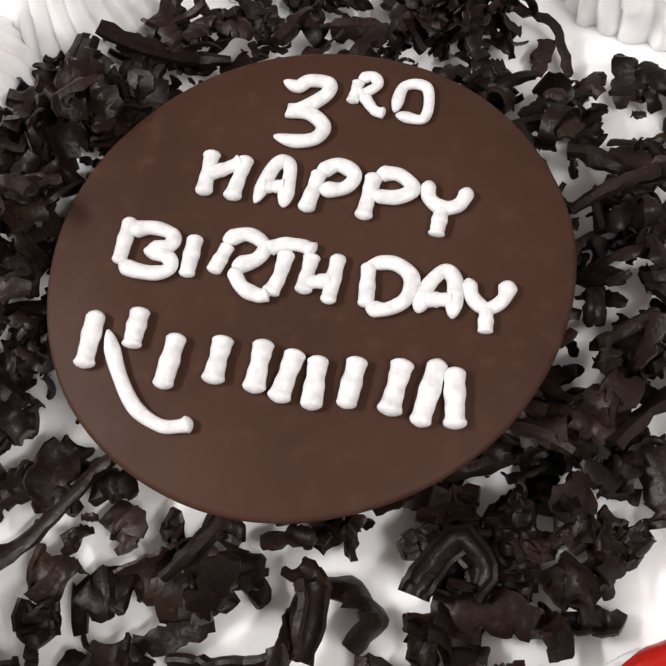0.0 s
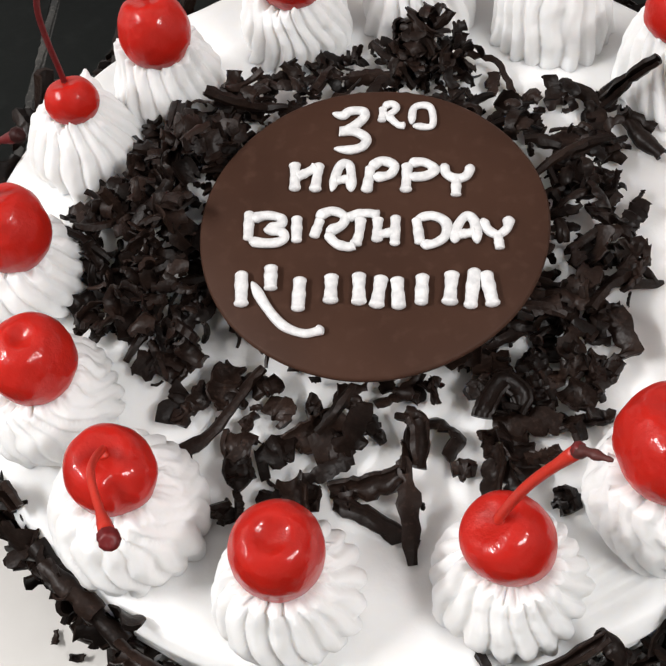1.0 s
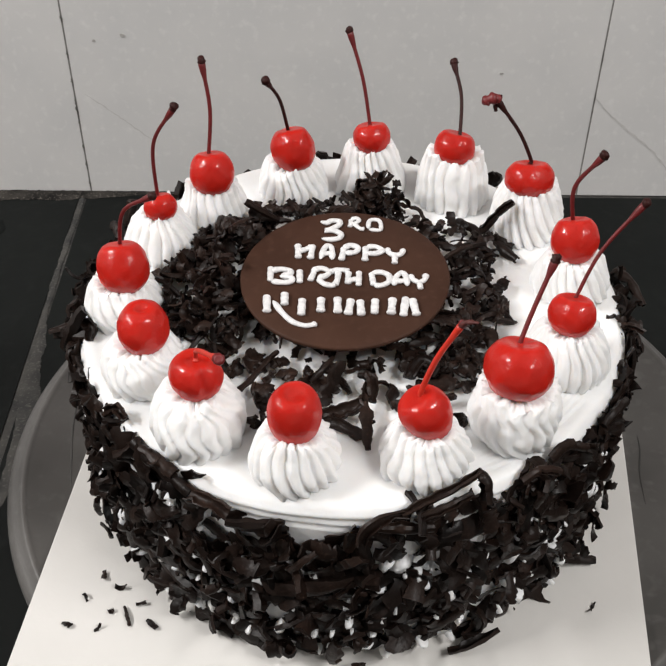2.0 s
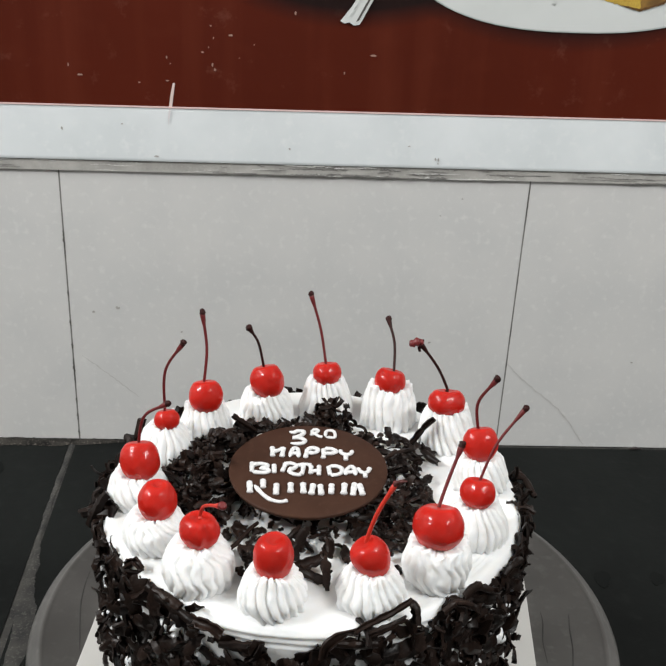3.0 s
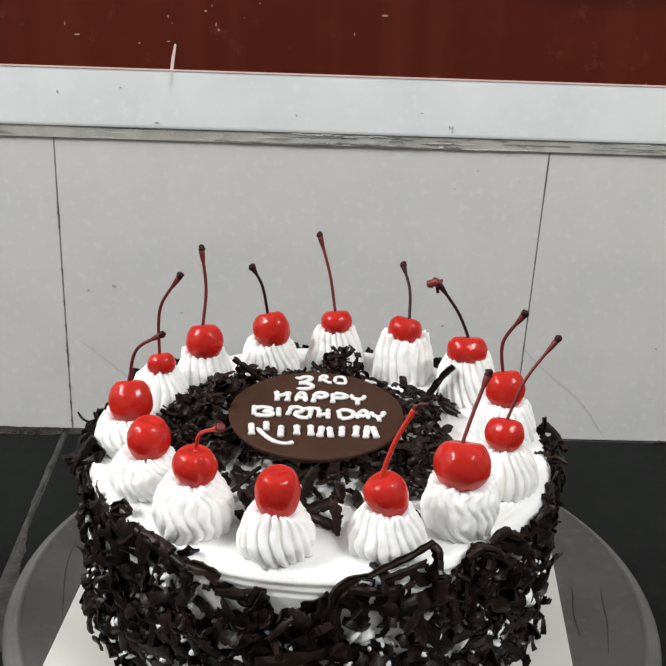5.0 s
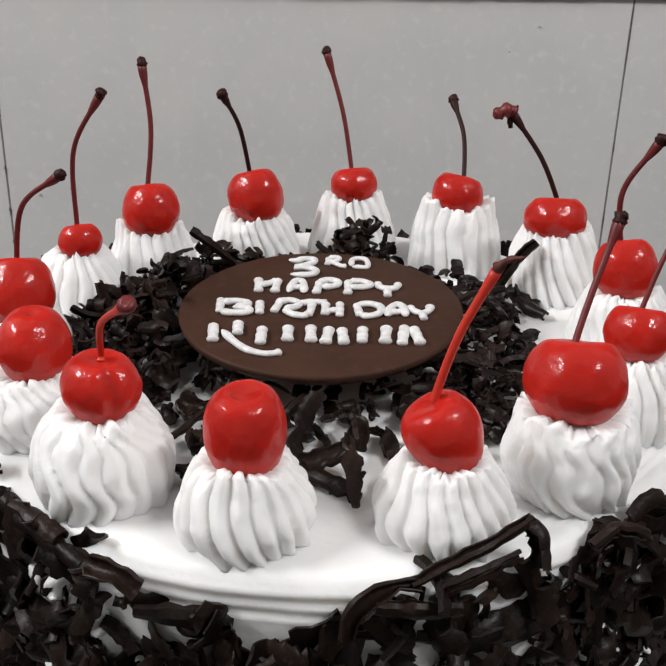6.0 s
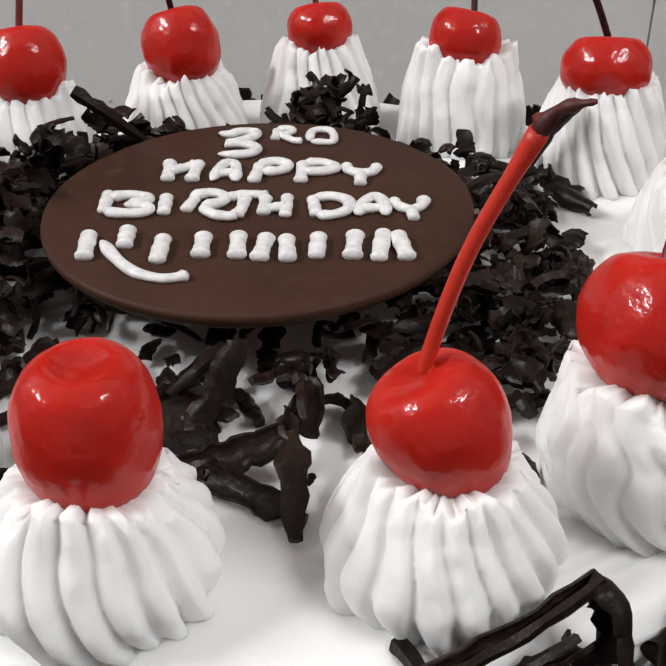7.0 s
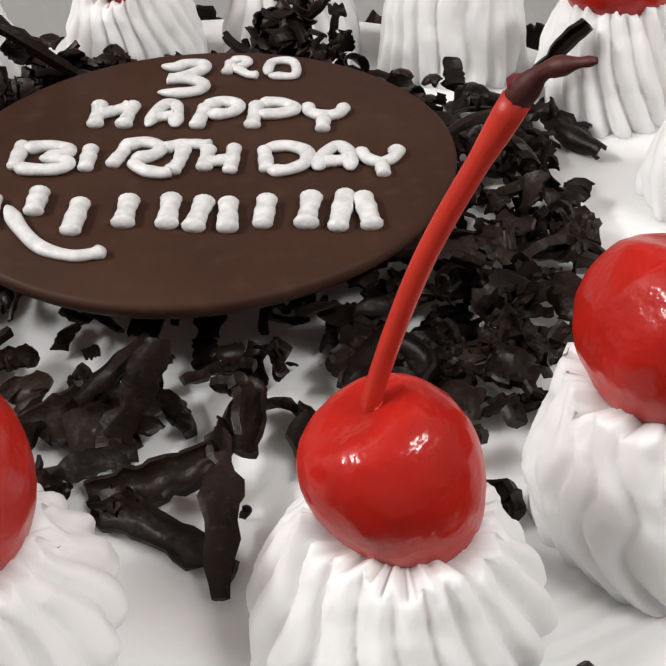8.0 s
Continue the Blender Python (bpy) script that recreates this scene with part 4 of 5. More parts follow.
LINE_3 = (
    (1.45, [[(-30.4, 4.3), (-30.1, -4.7)], [(-30.0, 1.7), (-26.0, 2.7), (-22.3, 1.7), (-22.5, -0.5), (-26.0, -1.6)], [(-26.4, -1.6), (-22.1, -2.5), (-21.2, -4.6), (-23.3, -5.7), (-26.9, -5.6), (-29.9, -4.7)]]),
    (1.50, [[(-18.4, 2.2), (-18.1, -5.8)]]),
    (1.40, [[(-12.5, 1.2), (-14.0, -4.5)], [(-13.7, 1.7), (-9.8, 3.3), (-6.6, 1.6), (-7.3, -1.1), (-11.0, -3.0)], [(-10.9, -3.2), (-8.5, -6.4), (-5.5, -7.6), (-3.8, -7.1)]]),
    (1.40, [[(-6.1, 0.9), (-3.7, 2.1), (-0.5, 2.3), (1.9, 1.4)], [(-2.6, 1.2), (-2.9, -3.8), (-3.9, -7.3)]]),
    (1.40, [[(1.6, 1.0), (1.4, -6.4)], [(5.9, 1.4), (5.7, -7.7)], [(1.5, -4.4), (5.8, -3.5)]]),
)
LINE_3_END = (
    (1.40, [[(10.9, 0.5), (11.8, -7.5)], [(10.5, 0.1), (14.8, 0.8), (18.0, -1.4), (17.8, -5.2), (15.1, -7.4), (11.8, -7.6)]]),
    (1.40, [[(19.9, -7.4), (20.7, -2.7), (22.9, 0.4), (24.9, -1.5), (25.3, -7.7)], [(20.8, -5.0), (25.1, -4.5)]]),
    (1.30, [[(26.7, -0.4), (27.8, -3.6), (30.2, -5.3), (32.5, -3.5), (33.1, -0.1)], [(30.2, -5.3), (30.6, -9.6)]]),
)


def piped(name, strokes, thick, label=""):
    """White icing strokes of one character, with the blobs where the nozzle starts and stops."""
    verts, faces = [], []
    thick *= 0.001
    for order, stroke in enumerate(strokes):
        line = spline([(x * 0.001, y * 0.001, thick * (0.46 + 0.05 * order)) for x, y in stroke], max(30, 9 * len(stroke)))
        hand = random.Random(stroke[0][0] * 7 + stroke[-1][1])
        phase, first, last = hand.uniform(0, 6), hand.uniform(0.12, 0.36), hand.uniform(0.22, 0.46)
        made = tube("stroke", line, lambda u: thick * (0.90 + first * max(0, 1 - u / 0.24) ** 1.5 + last * max(0, 1 - (1 - u) / 0.22) ** 1.5 + 0.06 * math.sin(u * 9 + phase) + 0.03 * math.sin(u * 23 + phase)) * (math.sqrt(max(0.03, min(1, u * 11, (1 - u) * 11)))), ICING, 12, 0.72)
        start = len(verts)
        verts += [v.co[:] for v in made.vertices]
        faces += [tuple(start + i for i in p.vertices) for p in made.polygons]
        bpy.data.meshes.remove(made)
    return part(name, mesh_of(name, verts, faces, ICING), plaque, label)


for thick, strokes in LINE_1 + LINE_2 + LINE_3 + LINE_3_END:
    piped("letter", strokes, thick)
# the last row is given as plain piped bars
for x0, y0, x1, y1 in ((-31.0, -13.6, -30.3, -23.8), (-23.9, -12.2, -23.6, -19.4), (-16.7, -15.9, -16.8, -25.5), (-9.2, -15.3, -9.2, -23.6), (-2.7, -15.1, -2.5, -24.2), (2.7, -16.1, 1.5, -25.2), (6.3, -16.7, 6.8, -25.7), (12.3, -16.1, 11.9, -24.7), (19.2, -15.5, 18.4, -24.9), (24.5, -14.8, 23.1, -26.0), (26.9, -15.8, 28.4, -25.6)):
    piped("bar", [[(x0, y0), ((x0 + x1) / 2, (y0 + y1) / 2), (x1, y1)]], 1.75, "plain white piped bar")
piped("bar", [[(-28.3, -16.7), (-24.5, -23.6), (-20.2, -29.0), (-15.5, -31.3), (-12.5, -31.0), (-10.5, -30.1)]], 1.3, "plain white piped bar")


# ---- chocolate shavings ----
def strip(line, width, thick, cross, rng, open_to=0.0, ragged=0.3, taper=0.45, twist=0.0, cols=5, waver=0.15):
    """A thin curled strip of chocolate along a line: gutter-shaped across, with torn edges. Gives vertices and faces."""
    verts, faces = [], []
    rows = len(line)
    side = None
    notch = rng.randrange(2, rows - 1)
    edges = []
    for _ in range(2):
        rough = [rng.uniform(-1, 0.6) for _ in range(rows + 2)]
        edges.append([0.5 * (rough[i] + rough[i + 1] + rough[i + 2]) * 0.55 + 0.6 * rough[i + 1] for i in range(rows)])
    for n, p in enumerate(line):
        u = n / (rows - 1)
        ahead = (line[min(n + 1, rows - 1)] - line[max(n - 1, 0)]).normalized()
        if side is None:
            guess = Vector((0, 0, 1)) if abs(ahead.z) < 0.9 else Vector((1, 0, 0))
            side = ahead.cross(guess).normalized()
            side = Matrix.Rotation(open_to, 3, ahead) @ side
        side = (side - ahead * side.dot(ahead)).normalized()
        side = Matrix.Rotation(twist / rows, 3, ahead) @ side
        up = side.cross(ahead)
        half = width * 0.5 * (1 - taper + taper * math.sin(math.pi * (0.10 + 0.82 * u)) ** 0.7)
        left, right = (half * (1 + ragged * edge[n]) for edge in edges)
        if n == notch:
            left *= 0.55
        bow = cross * rng.uniform(1 - waver, 1 + waver)
        top, low = [], []
        for k in range(cols):
            q = (k - cols // 2) / (cols // 2)
            reach_out = (left if q < 0 else right) * q
            phi = q * bow * 0.5
            rad = (left + right) / max(0.15, abs(bow)) * (1 if bow > 0 else -1)
            if abs(bow) > 0.15:
                x, z = rad * math.sin(phi) * abs(reach_out / (half * q + 1e-9)) if q else 0.0, rad * (math.cos(phi) - 1)
            else:
                x, z = reach_out, 0.0
            edge = thick * (0.45 if k in (0, cols - 1) else 1.0)
            z += rng.uniform(-1, 1) * thick * 0.12
            nx, nz = math.sin(phi), math.cos(phi)
            top.append(p + side * (x + nx * edge) + up * (z + nz * edge))
            low.append(p + side * x + up * z)
        verts += [tuple(v) for v in top + low[::-1]]
    loop = 2 * cols
    for n in range(rows - 1):
        for k in range(loop):
            j = (k + 1) % loop
            faces.append((n * loop + k, n * loop + j, n * loop + loop + j, n * loop + loop + k))
    for k in range(cols - 1):
        for row, turn in ((0, 1), (rows - 1, -1)):
            quad = [row * loop + i for i in (k, loop - 1 - k, loop - 2 - k, k + 1)]
            faces.append(tuple(quad[::turn]))
    return verts, faces


def flake(seed, size, width, thick, curl, cross, rows=11):
    """One loose shaving: a strip bent along an arc, turned a little as it goes."""
    rng = random.Random(seed)
    line, ang, at = [], -curl / 2, Vector((0, 0, 0))
    yaw = rng.uniform(-0.5, 0.5)
    for n in range(rows):
        line.append(at.copy())
        step = size / (rows - 1) * rng.uniform(0.8, 1.2)
        at = at + Vector((math.cos(ang), math.sin(yaw * (n / rows - 0.5)), math.sin(ang))) * step
        ang += curl / (rows - 1) * rng.uniform(0.5, 1.5)
    verts, faces = strip(line, width, thick, cross, rng, ragged=0.26, taper=rng.uniform(0.25, 0.6), twist=rng.uniform(-0.9, 0.9))
    mid = Vector([sum(v[k] for v in verts) for k in range(3)]) / len(verts)
    return [tuple(Vector(v) - mid) for v in verts], faces


KINDS = []
for k in range(48):
    r = random.Random(300 + k)
    flip = r.choice((-1, 1))
    if k % 8 == 0:
        shape = (r.uniform(0.016, 0.024), r.uniform(0.0045, 0.0065), r.uniform(0.3, 1.0) * flip, r.uniform(2.2, 3.6))
    elif k % 8 in (1, 2):
        shape = (r.uniform(0.012, 0.019), r.uniform(0.0032, 0.0052), r.uniform(1.8, 4.2) * flip, r.uniform(0.4, 1.3))
    elif k % 8 in (3, 4):
        shape = (r.uniform(0.008, 0.013), r.uniform(0.0060, 0.0085), r.uniform(0.3, 1.2) * flip, r.uniform(1.6, 3.6))
    else:
        shape = (r.uniform(0.006, 0.011), r.uniform(0.0040, 0.0070), r.uniform(0.4, 2.4) * flip, r.uniform(-0.6, 1.8))
    size, width, curl, cross = shape
    KINDS.append(flake(k, size, width, r.uniform(0.0006, 0.0011), curl, cross))
FLATTER = []
for k in range(28):
    r = random.Random(700 + k)
    FLATTER.append(flake(90 + k, r.uniform(0.007, 0.0135), r.uniform(0.0045, 0.0088), r.uniform(0.0006, 0.0011), r.uniform(0.3, 1.7) * r.choice((-1, 1)), r.uniform(-0.5, 1.2)))
KIND_MESHES = [mesh_of("shaving", v, f, CHOCOLATE) for v, f in KINDS]
for made in KIND_MESHES:
    made.set_sharp_from_angle(angle=radians(42))

# how far the loose pile on top reaches, by bearing in degrees
REACH = ((-180, 81), (-164, 74), (-151, 66), (-141, 73), (-119, 74), (-99, 70), (-88, 80), (-73, 70), (-56, 76), (-41, 72), (-26, 62), (-2, 67), (14, 71), (25, 69), (36, 84), (44, 88), (53, 68), (62, 58), (70, 64), (77, 84), (85, 86), (99, 76), (112, 74), (129, 71), (137, 90), (146, 88), (157, 92), (165, 84), (172, 93), (180, 86))


def reach(angle):
    deg = math.degrees(angle)
    for (a, ra), (b, rb) in zip(REACH, REACH[1:]):
        if a <= deg <= b:
            return (ra + (rb - ra) * (deg - a) / (b - a)) * 0.00096
    return 0.07


def thick_at(deg):
    """How densely the pile lies, by bearing."""
    table = ((-180, 1.0), (-158, 0.95), (-140, 0.55), (-118, 0.42), (-95, 0.52), (-72, 0.66), (-40, 0.66), (-15, 0.52), (10, 0.54), (45, 0.70), (100, 0.62), (125, 0.70), (150, 1.0), (180, 1.0))
    for (a, ra), (b, rb) in zip(table, table[1:]):
        if a <= deg <= b:
            return ra + (rb - ra) * (deg - a) / (b - a)
    return 1.0


def clear_of_rosettes(x, y, gap):
    return all((x - rx) ** 2 + (y - ry) ** 2 > gap * gap for rx, ry in ROSETTES)


rng = random.Random(21)
TOP = []
while len(TOP) < 500:
    a = rng.uniform(-math.pi, math.pi)
    far = reach(a)
    r = math.sqrt(rng.uniform(0.032 ** 2, far ** 2))
    x, y = r * math.cos(a) + PX * 0.5, r * math.sin(a)
    front = math.exp(-((math.degrees(a) + 88) / 36) ** 2)
    patch = noise.noise(Vector((x * 105, y * 105, 3.0)))
    if rng.random() > thick_at(math.degrees(a)) or (patch < -0.12 - 0.26 * (1 - front) - (0.3 if math.degrees(a) > 95 or math.degrees(a) < -155 else 0.0) and r > 0.044):
        continue
    if -148 < math.degrees(a) < -38 and r > 0.041 and rng.random() > 0.16:
        continue
    if not clear_of_rosettes(x, y, 0.0160):
        continue
    edge = max(0.0, 1 - (r - 0.040) / (far - 0.040)) if r > 0.040 else 1.0
    pile = (0.0025 + 0.0160 * edge ** 0.8) * (1 - 0.5 * front) * (1.7 if 110 < math.degrees(a) < 176 else 1.3 if abs(math.degrees(a)) > 115 or 8 < math.degrees(a) < 52 else 1.0)
    if r < 0.051:
        pile = min(pile, 0.0120)
    z = CAKE_TOP + 0.0012 + pile * rng.random() ** 0.8
    steep = 0.25 + 0.6 * min(1, (z - CAKE_TOP) / 0.01)
    if r < 0.053:
        steep *= 0.35
    TOP.append((x, y, z, rng.gauss(0, steep * 0.8), rng.gauss(0, steep * 0.8), rng.uniform(0, TAU), rng.uniform(0.48, 0.90) + 0.10 * front * (r > 0.05)))
for k in range(105):
    # a loose tuft stands up behind the plaque
    a, q = rng.uniform(0, TAU), rng.random()
    sp = 0.0150 * math.sqrt(rng.random()) * (1 - 0.42 * q)
    TOP.append((0.0095 + sp * math.cos(a), 0.0645 + sp * math.sin(a) * 0.8, CAKE_TOP + 0.002 + 0.0192 * q, rng.gauss(0, 0.8), rng.gauss(0, 0.8), rng.uniform(0, TAU), rng.uniform(0.45, 0.80)))
for k in range(150):
    # a high heap of broader pieces between the plaque and the rosettes
    a = radians(rng.uniform(128, 203))
    q = rng.random()
    r = 0.0500 + 0.0270 * q
    x, y = r * math.cos(a) + PX * 0.5, r * math.sin(a)
    if not clear_of_rosettes(x, y, 0.0172):
        continue
    TOP.append((x, y, CAKE_TOP + 0.004 + (0.0215 - 0.015 * q) * rng.random() ** 0.7, rng.gauss(0, 0.65), rng.gauss(0, 0.65), rng.uniform(0, TAU), rng.uniform(0.55, 1.0)))
CRUMBS = []
while len(CRUMBS) < 270:
    a = rng.uniform(-math.pi, math.pi)
    far = reach(a) * 1.02
    r = math.sqrt(rng.uniform(0.036 ** 2, far ** 2))
    x, y = r * math.cos(a) + PX * 0.5, r * math.sin(a)
    front = math.exp(-((math.degrees(a) + 88) / 36) ** 2)
    if rng.random() < front * 0.8 or (-148 < math.degrees(a) < -38 and rng.random() < 0.6) or not clear_of_rosettes(x, y, 0.0175):
        continue
    edge = max(0.0, 1 - max(0.0, r - 0.040) / (far - 0.040))
    top = (0.002 + 0.017 * edge ** 0.8) * (1 - 0.6 * front)
    if r < 0.0455:
        top = min(top, 0.012)
    CRUMBS.append((x, y, CAKE_TOP + 0.0006 + top * rng.random(), rng.gauss(0, 0.8), rng.gauss(0, 0.8), rng.uniform(0, TAU), rng.uniform(0.22, 0.5)))

SIDE = []
for k in range(1560):
    a = rng.uniform(0, TAU)
    u = rng.random()
    edge_top = CAKE_TOP - (0.0105 if abs(math.degrees(a) - 262) < 14 else 0.0035) + 0.0065 * noise.noise(Vector((math.cos(a) * 4, math.sin(a) * 4, 1.0))) + 0.004 * noise.noise(Vector((math.cos(a) * 14, math.sin(a) * 14, 5.0)))
    gap = math.exp(-((math.degrees(a) - 262) / 9) ** 2)
    z = BOARD_TOP + 0.003 + u * (edge_top - 0.006 * gap - BOARD_TOP - 0.003)
    if noise.noise(Vector((math.cos(a) * 34, math.sin(a) * 34, z * 300))) < -0.34:
        continue
    r = CR - 0.0030 * (1 - u) + rng.uniform(0.0004, 0.0036)
    SIDE.append((r, a, z, rng.gauss(0, 0.36), rng.gauss(0, 0.30), rng.uniform(0, TAU), rng.uniform(1.15, 1.8)))

for k in range(200):
    # strays that lap over the top edge or stand out from the side
    a = rng.uniform(0, TAU)
    if abs(math.degrees(a) - 262) < 11 or 30 < math.degrees(a) < 125 or noise.noise(Vector((math.cos(a) * 5, math.sin(a) * 5, 8.0))) < -0.15:
        continue
    SIDE.append((CR + rng.uniform(-0.005, 0.006), a, CAKE_TOP + rng.uniform(-0.0125, 0.0015), rng.gauss(0, 0.9), rng.gauss(0, 0.9), rng.uniform(0, TAU), rng.uniform(0.6, 1.1)))
for k in range(260):
    a = rng.uniform(0, TAU)
    SIDE.append((CR + rng.uniform(0.002, 0.0075), a, rng.uniform(0.130, 0.2105 if abs(math.degrees(a) - 262) > 12 else 0.194), rng.gauss(0, 0.6), rng.gauss(0, 0.5), rng.uniform(0, TAU), rng.uniform(0.8, 1.3)))
for k in range(230):
    a = rng.uniform(0, TAU)
    SIDE.append((CR + rng.uniform(0.0, 0.004), a, rng.uniform(0.127, 0.206 if abs(math.degrees(a) - 262) > 12 else 0.194), rng.gauss(0, 0.6), rng.gauss(0, 0.6), rng.uniform(0, TAU), rng.uniform(0.2, 0.5)))


# the rim stays bare where nothing laps over it
SIDE = [row for row in SIDE if not ((244 < math.degrees(row[1]) < 257 and row[2] > CAKE_TOP - 0.0105) or (192 < math.degrees(row[1]) < 206 and row[2] > CAKE_TOP - 0.004) or (283 < math.degrees(row[1]) < 335 and row[0] < CR + 0.001 and row[2] > CAKE_TOP - 0.0045))]


def side_pose(r, a, z, tx, ty, spin, size):
    """Lies flat against the side, facing outwards, with some tilt."""
    return (Matrix.Translation((r * math.cos(a), r * math.sin(a), z)) @ Matrix.Rotation(a, 4, "Z") @ Matrix.Rotation(math.pi / 2, 4, "Y")
            @ Euler((tx, ty, spin)).to_matrix().to_4x4() @ Matrix.Scale(size, 4))


def top_pose(x, y, z, tx, ty, spin, size):
    return Matrix.Translation((x - CX, y - CY, z)) @ Euler((tx, ty, spin)).to_matrix().to_4x4() @ Matrix.Scale(size, 4)


def joined(name, poses, seed, label, kinds):
    """The rest of the shavings, too many to count, as one mesh."""
    r = random.Random(seed)
    verts, faces = [], []
    for m in poses:
        v, f = r.choice(kinds)
        start = len(verts)
        verts += [tuple(m @ Vector(p)) for p in v]
        faces += [tuple(start + i for i in face) for face in f]
    made = mesh_of(name, verts, faces, COAT_CHOCOLATE)
    made.set_sharp_from_angle(angle=radians(42))
    return tagged(part(name, made, cake, label), kind="stuff")


def island_chocolate():
    mat = material("dark_chocolate_coat", (0.0140, 0.0078, 0.0057), 0.42, specular=0.16, second=(0.0034, 0.0020, 0.0016), scale=120, fine=(0.040, 0.0230, 0.0168), bump=0.0004, bump_scale=650, rough_span=0.12)
    nodes, links = mat.node_tree.nodes, mat.node_tree.links
    shader = nodes["Principled BSDF"]
    colour = shader.inputs["Base Color"].links[0].from_socket
    hsv = nodes.new("ShaderNodeHueSaturation")
    span = nodes.new("ShaderNodeMapRange")
    span.inputs["To Min"].default_value, span.inputs["To Max"].default_value = 0.30, 1.25
    links.new(nodes.new("ShaderNodeNewGeometry").outputs["Random Per Island"], span.inputs["Value"])
    links.new(span.outputs["Result"], hsv.inputs["Value"])
    links.new(colour, hsv.inputs["Color"])
    links.new(hsv.outputs["Color"], shader.inputs["Base Color"])
    return mat


def roll(points, width, seed, name="shaving"):
    """A long rolled shaving along a line given in millimetres."""
    r = random.Random(seed)
    push = 1.02 if math.hypot(*points[0][:2]) > 95 else 1.0
    line = spline([(x * push * 0.001 - CX, y * push * 0.001 - CY, (z + 2.6) * 0.001) for x, y, z in points], 13)
    line = [p + Vector((r.uniform(-1, 1), r.uniform(-1, 1), r.uniform(-1, 1))) * 0.00014 for p in line]
    verts, faces = strip(line, width * 0.0024, 0.0007, r.uniform(3.6, 5.4), r, r.uniform(0, TAU), 0.22, r.uniform(0.15, 0.45), r.uniform(-0.8, 0.8), 9, 0.04)
    made = mesh_of(name, verts, faces, CHOCOLATE)
    made.set_sharp_from_angle(angle=radians(42))
    return part(name, made, cake, "long rolled shaving")


def chip(points, width, seed, lean=None):
    """A broad loose shaving lying on the cream along a line of plan points, in millimetres."""
    r = random.Random(500 + seed)
    low, tilt, arch = r.uniform(217.3, 220.6), r.uniform(-1.6, 1.6), r.uniform(0.6, 2.6)
    count = len(points) - 1
    spots = []
    for n, (x, y, *height) in enumerate(points):
        z = height[0] if height else low + tilt * (n / count - 0.5) + arch * math.sin(math.pi * (0.15 + 0.7 * n / count)) + abs(tilt) * 0.5
        spots.append((x * 0.001 - CX, y * 0.001 - CY, z * 0.001))
    line = spline(spots, 14)
    line = [p + Vector((r.uniform(-1, 1), r.uniform(-1, 1), r.uniform(-1, 1))) * 0.00030 for p in line]
    bend = r.choice((r.uniform(0.5, 1.4), r.uniform(1.4, 3.2), r.uniform(-1.2, -0.4)))
    verts, faces = strip(line, width * 0.00130, r.uniform(0.0010, 0.0017), bend, r, r.gauss(math.pi, 0.34) if lean is None else math.pi + lean, 0.17, r.uniform(0.15, 0.5) if lean is None else 0.8, r.uniform(-0.6, 0.6), 9, 0.10)
    made = mesh_of("shaving", verts, faces, CHOCOLATE)
    made.set_sharp_from_angle(angle=radians(42))
    return part("shaving", made, cake, "broad dark shaving")


COAT_CHOCOLATE = island_chocolate()
poses = [top_pose(*row) for row in TOP]
order = sorted(range(len(TOP)), key=lambda n: -TOP[n][2])
pick = random.Random(3)
FLAT_MESHES = [mesh_of("shaving", v, f, CHOCOLATE) for v, f in FLATTER]
for made in FLAT_MESHES:
    made.set_sharp_from_angle(angle=radians(42))
for n in order[:300]:
    chosen, at = pick.choice(KIND_MESHES + FLAT_MESHES), poses[n]
    # what reaches under the plaque stays below it
    spots = [at @ v.co for v in chosen.vertices]
    high = max((p.z for p in spots if math.hypot(p.x + CX - PX, p.y + CY - PY) < PR + 0.002), default=0)
    if high > PZ - 0.0042:
        at = Matrix.Translation((0, 0, PZ - 0.0042 - high)) @ at
    part("shaving", chosen, cake, at=at)
joined("shaving_heap", [poses[n] for n in order[300:]] + [top_pose(*row) for row in CRUMBS], 8, "loose pile of dark chocolate shavings", KINDS + FLATTER)
# dabs of cream that squeeze out between the shavings on the side
dabs = random.Random(52)
verts, faces = [], []
for k in range(820):
    a, z = dabs.uniform(0, TAU), dabs.uniform(0.129, 0.2035)
    if noise.noise(Vector((math.cos(a) * 15, math.sin(a) * 15, z * 140 + 40))) < -0.02 or (abs(math.degrees(a) - 262) < 17 and z > 0.188):
        continue
    wide, tall, turn = dabs.uniform(0.0006, 0.0021), dabs.uniform(0.0026, 0.0047), dabs.uniform(0, TAU)
    long = wide * dabs.uniform(0.9, 2.4)
    start = len(verts)
    rings = [dabs.uniform(0.35, 1.45) for _ in range(9)]
    for size, out in ((1.25, -0.0010), (1.0, tall * 0.62), (0.62, tall * 0.95)):
        for n in range(9):
            p = TAU * n / 9
            u, v = wide * size * rings[n] * math.cos(p), long * size * rings[n] * math.sin(p)
            along, up = u * math.cos(turn) - v * math.sin(turn), u * math.sin(turn) + v * math.cos(turn)
            b = a + along / CR
            verts.append(((CR + out) * math.cos(b), (CR + out) * math.sin(b), z + up))
    verts.append(((CR + tall) * math.cos(a), (CR + tall) * math.sin(a), z))
    for row in (0, 9):
        faces += [(start + row + n, start + row + (n + 1) % 9, start + row + 9 + (n + 1) % 9, start + row + 9 + n) for n in range(9)]
    faces += [(start + 18 + n, start + 18 + (n + 1) % 9, start + 27) for n in range(9)]
tagged(part("cream_dab", mesh_of("cream_dab", verts, faces, CREAM), cake, "white cream squeezed out between the shavings"), kind="stuff")
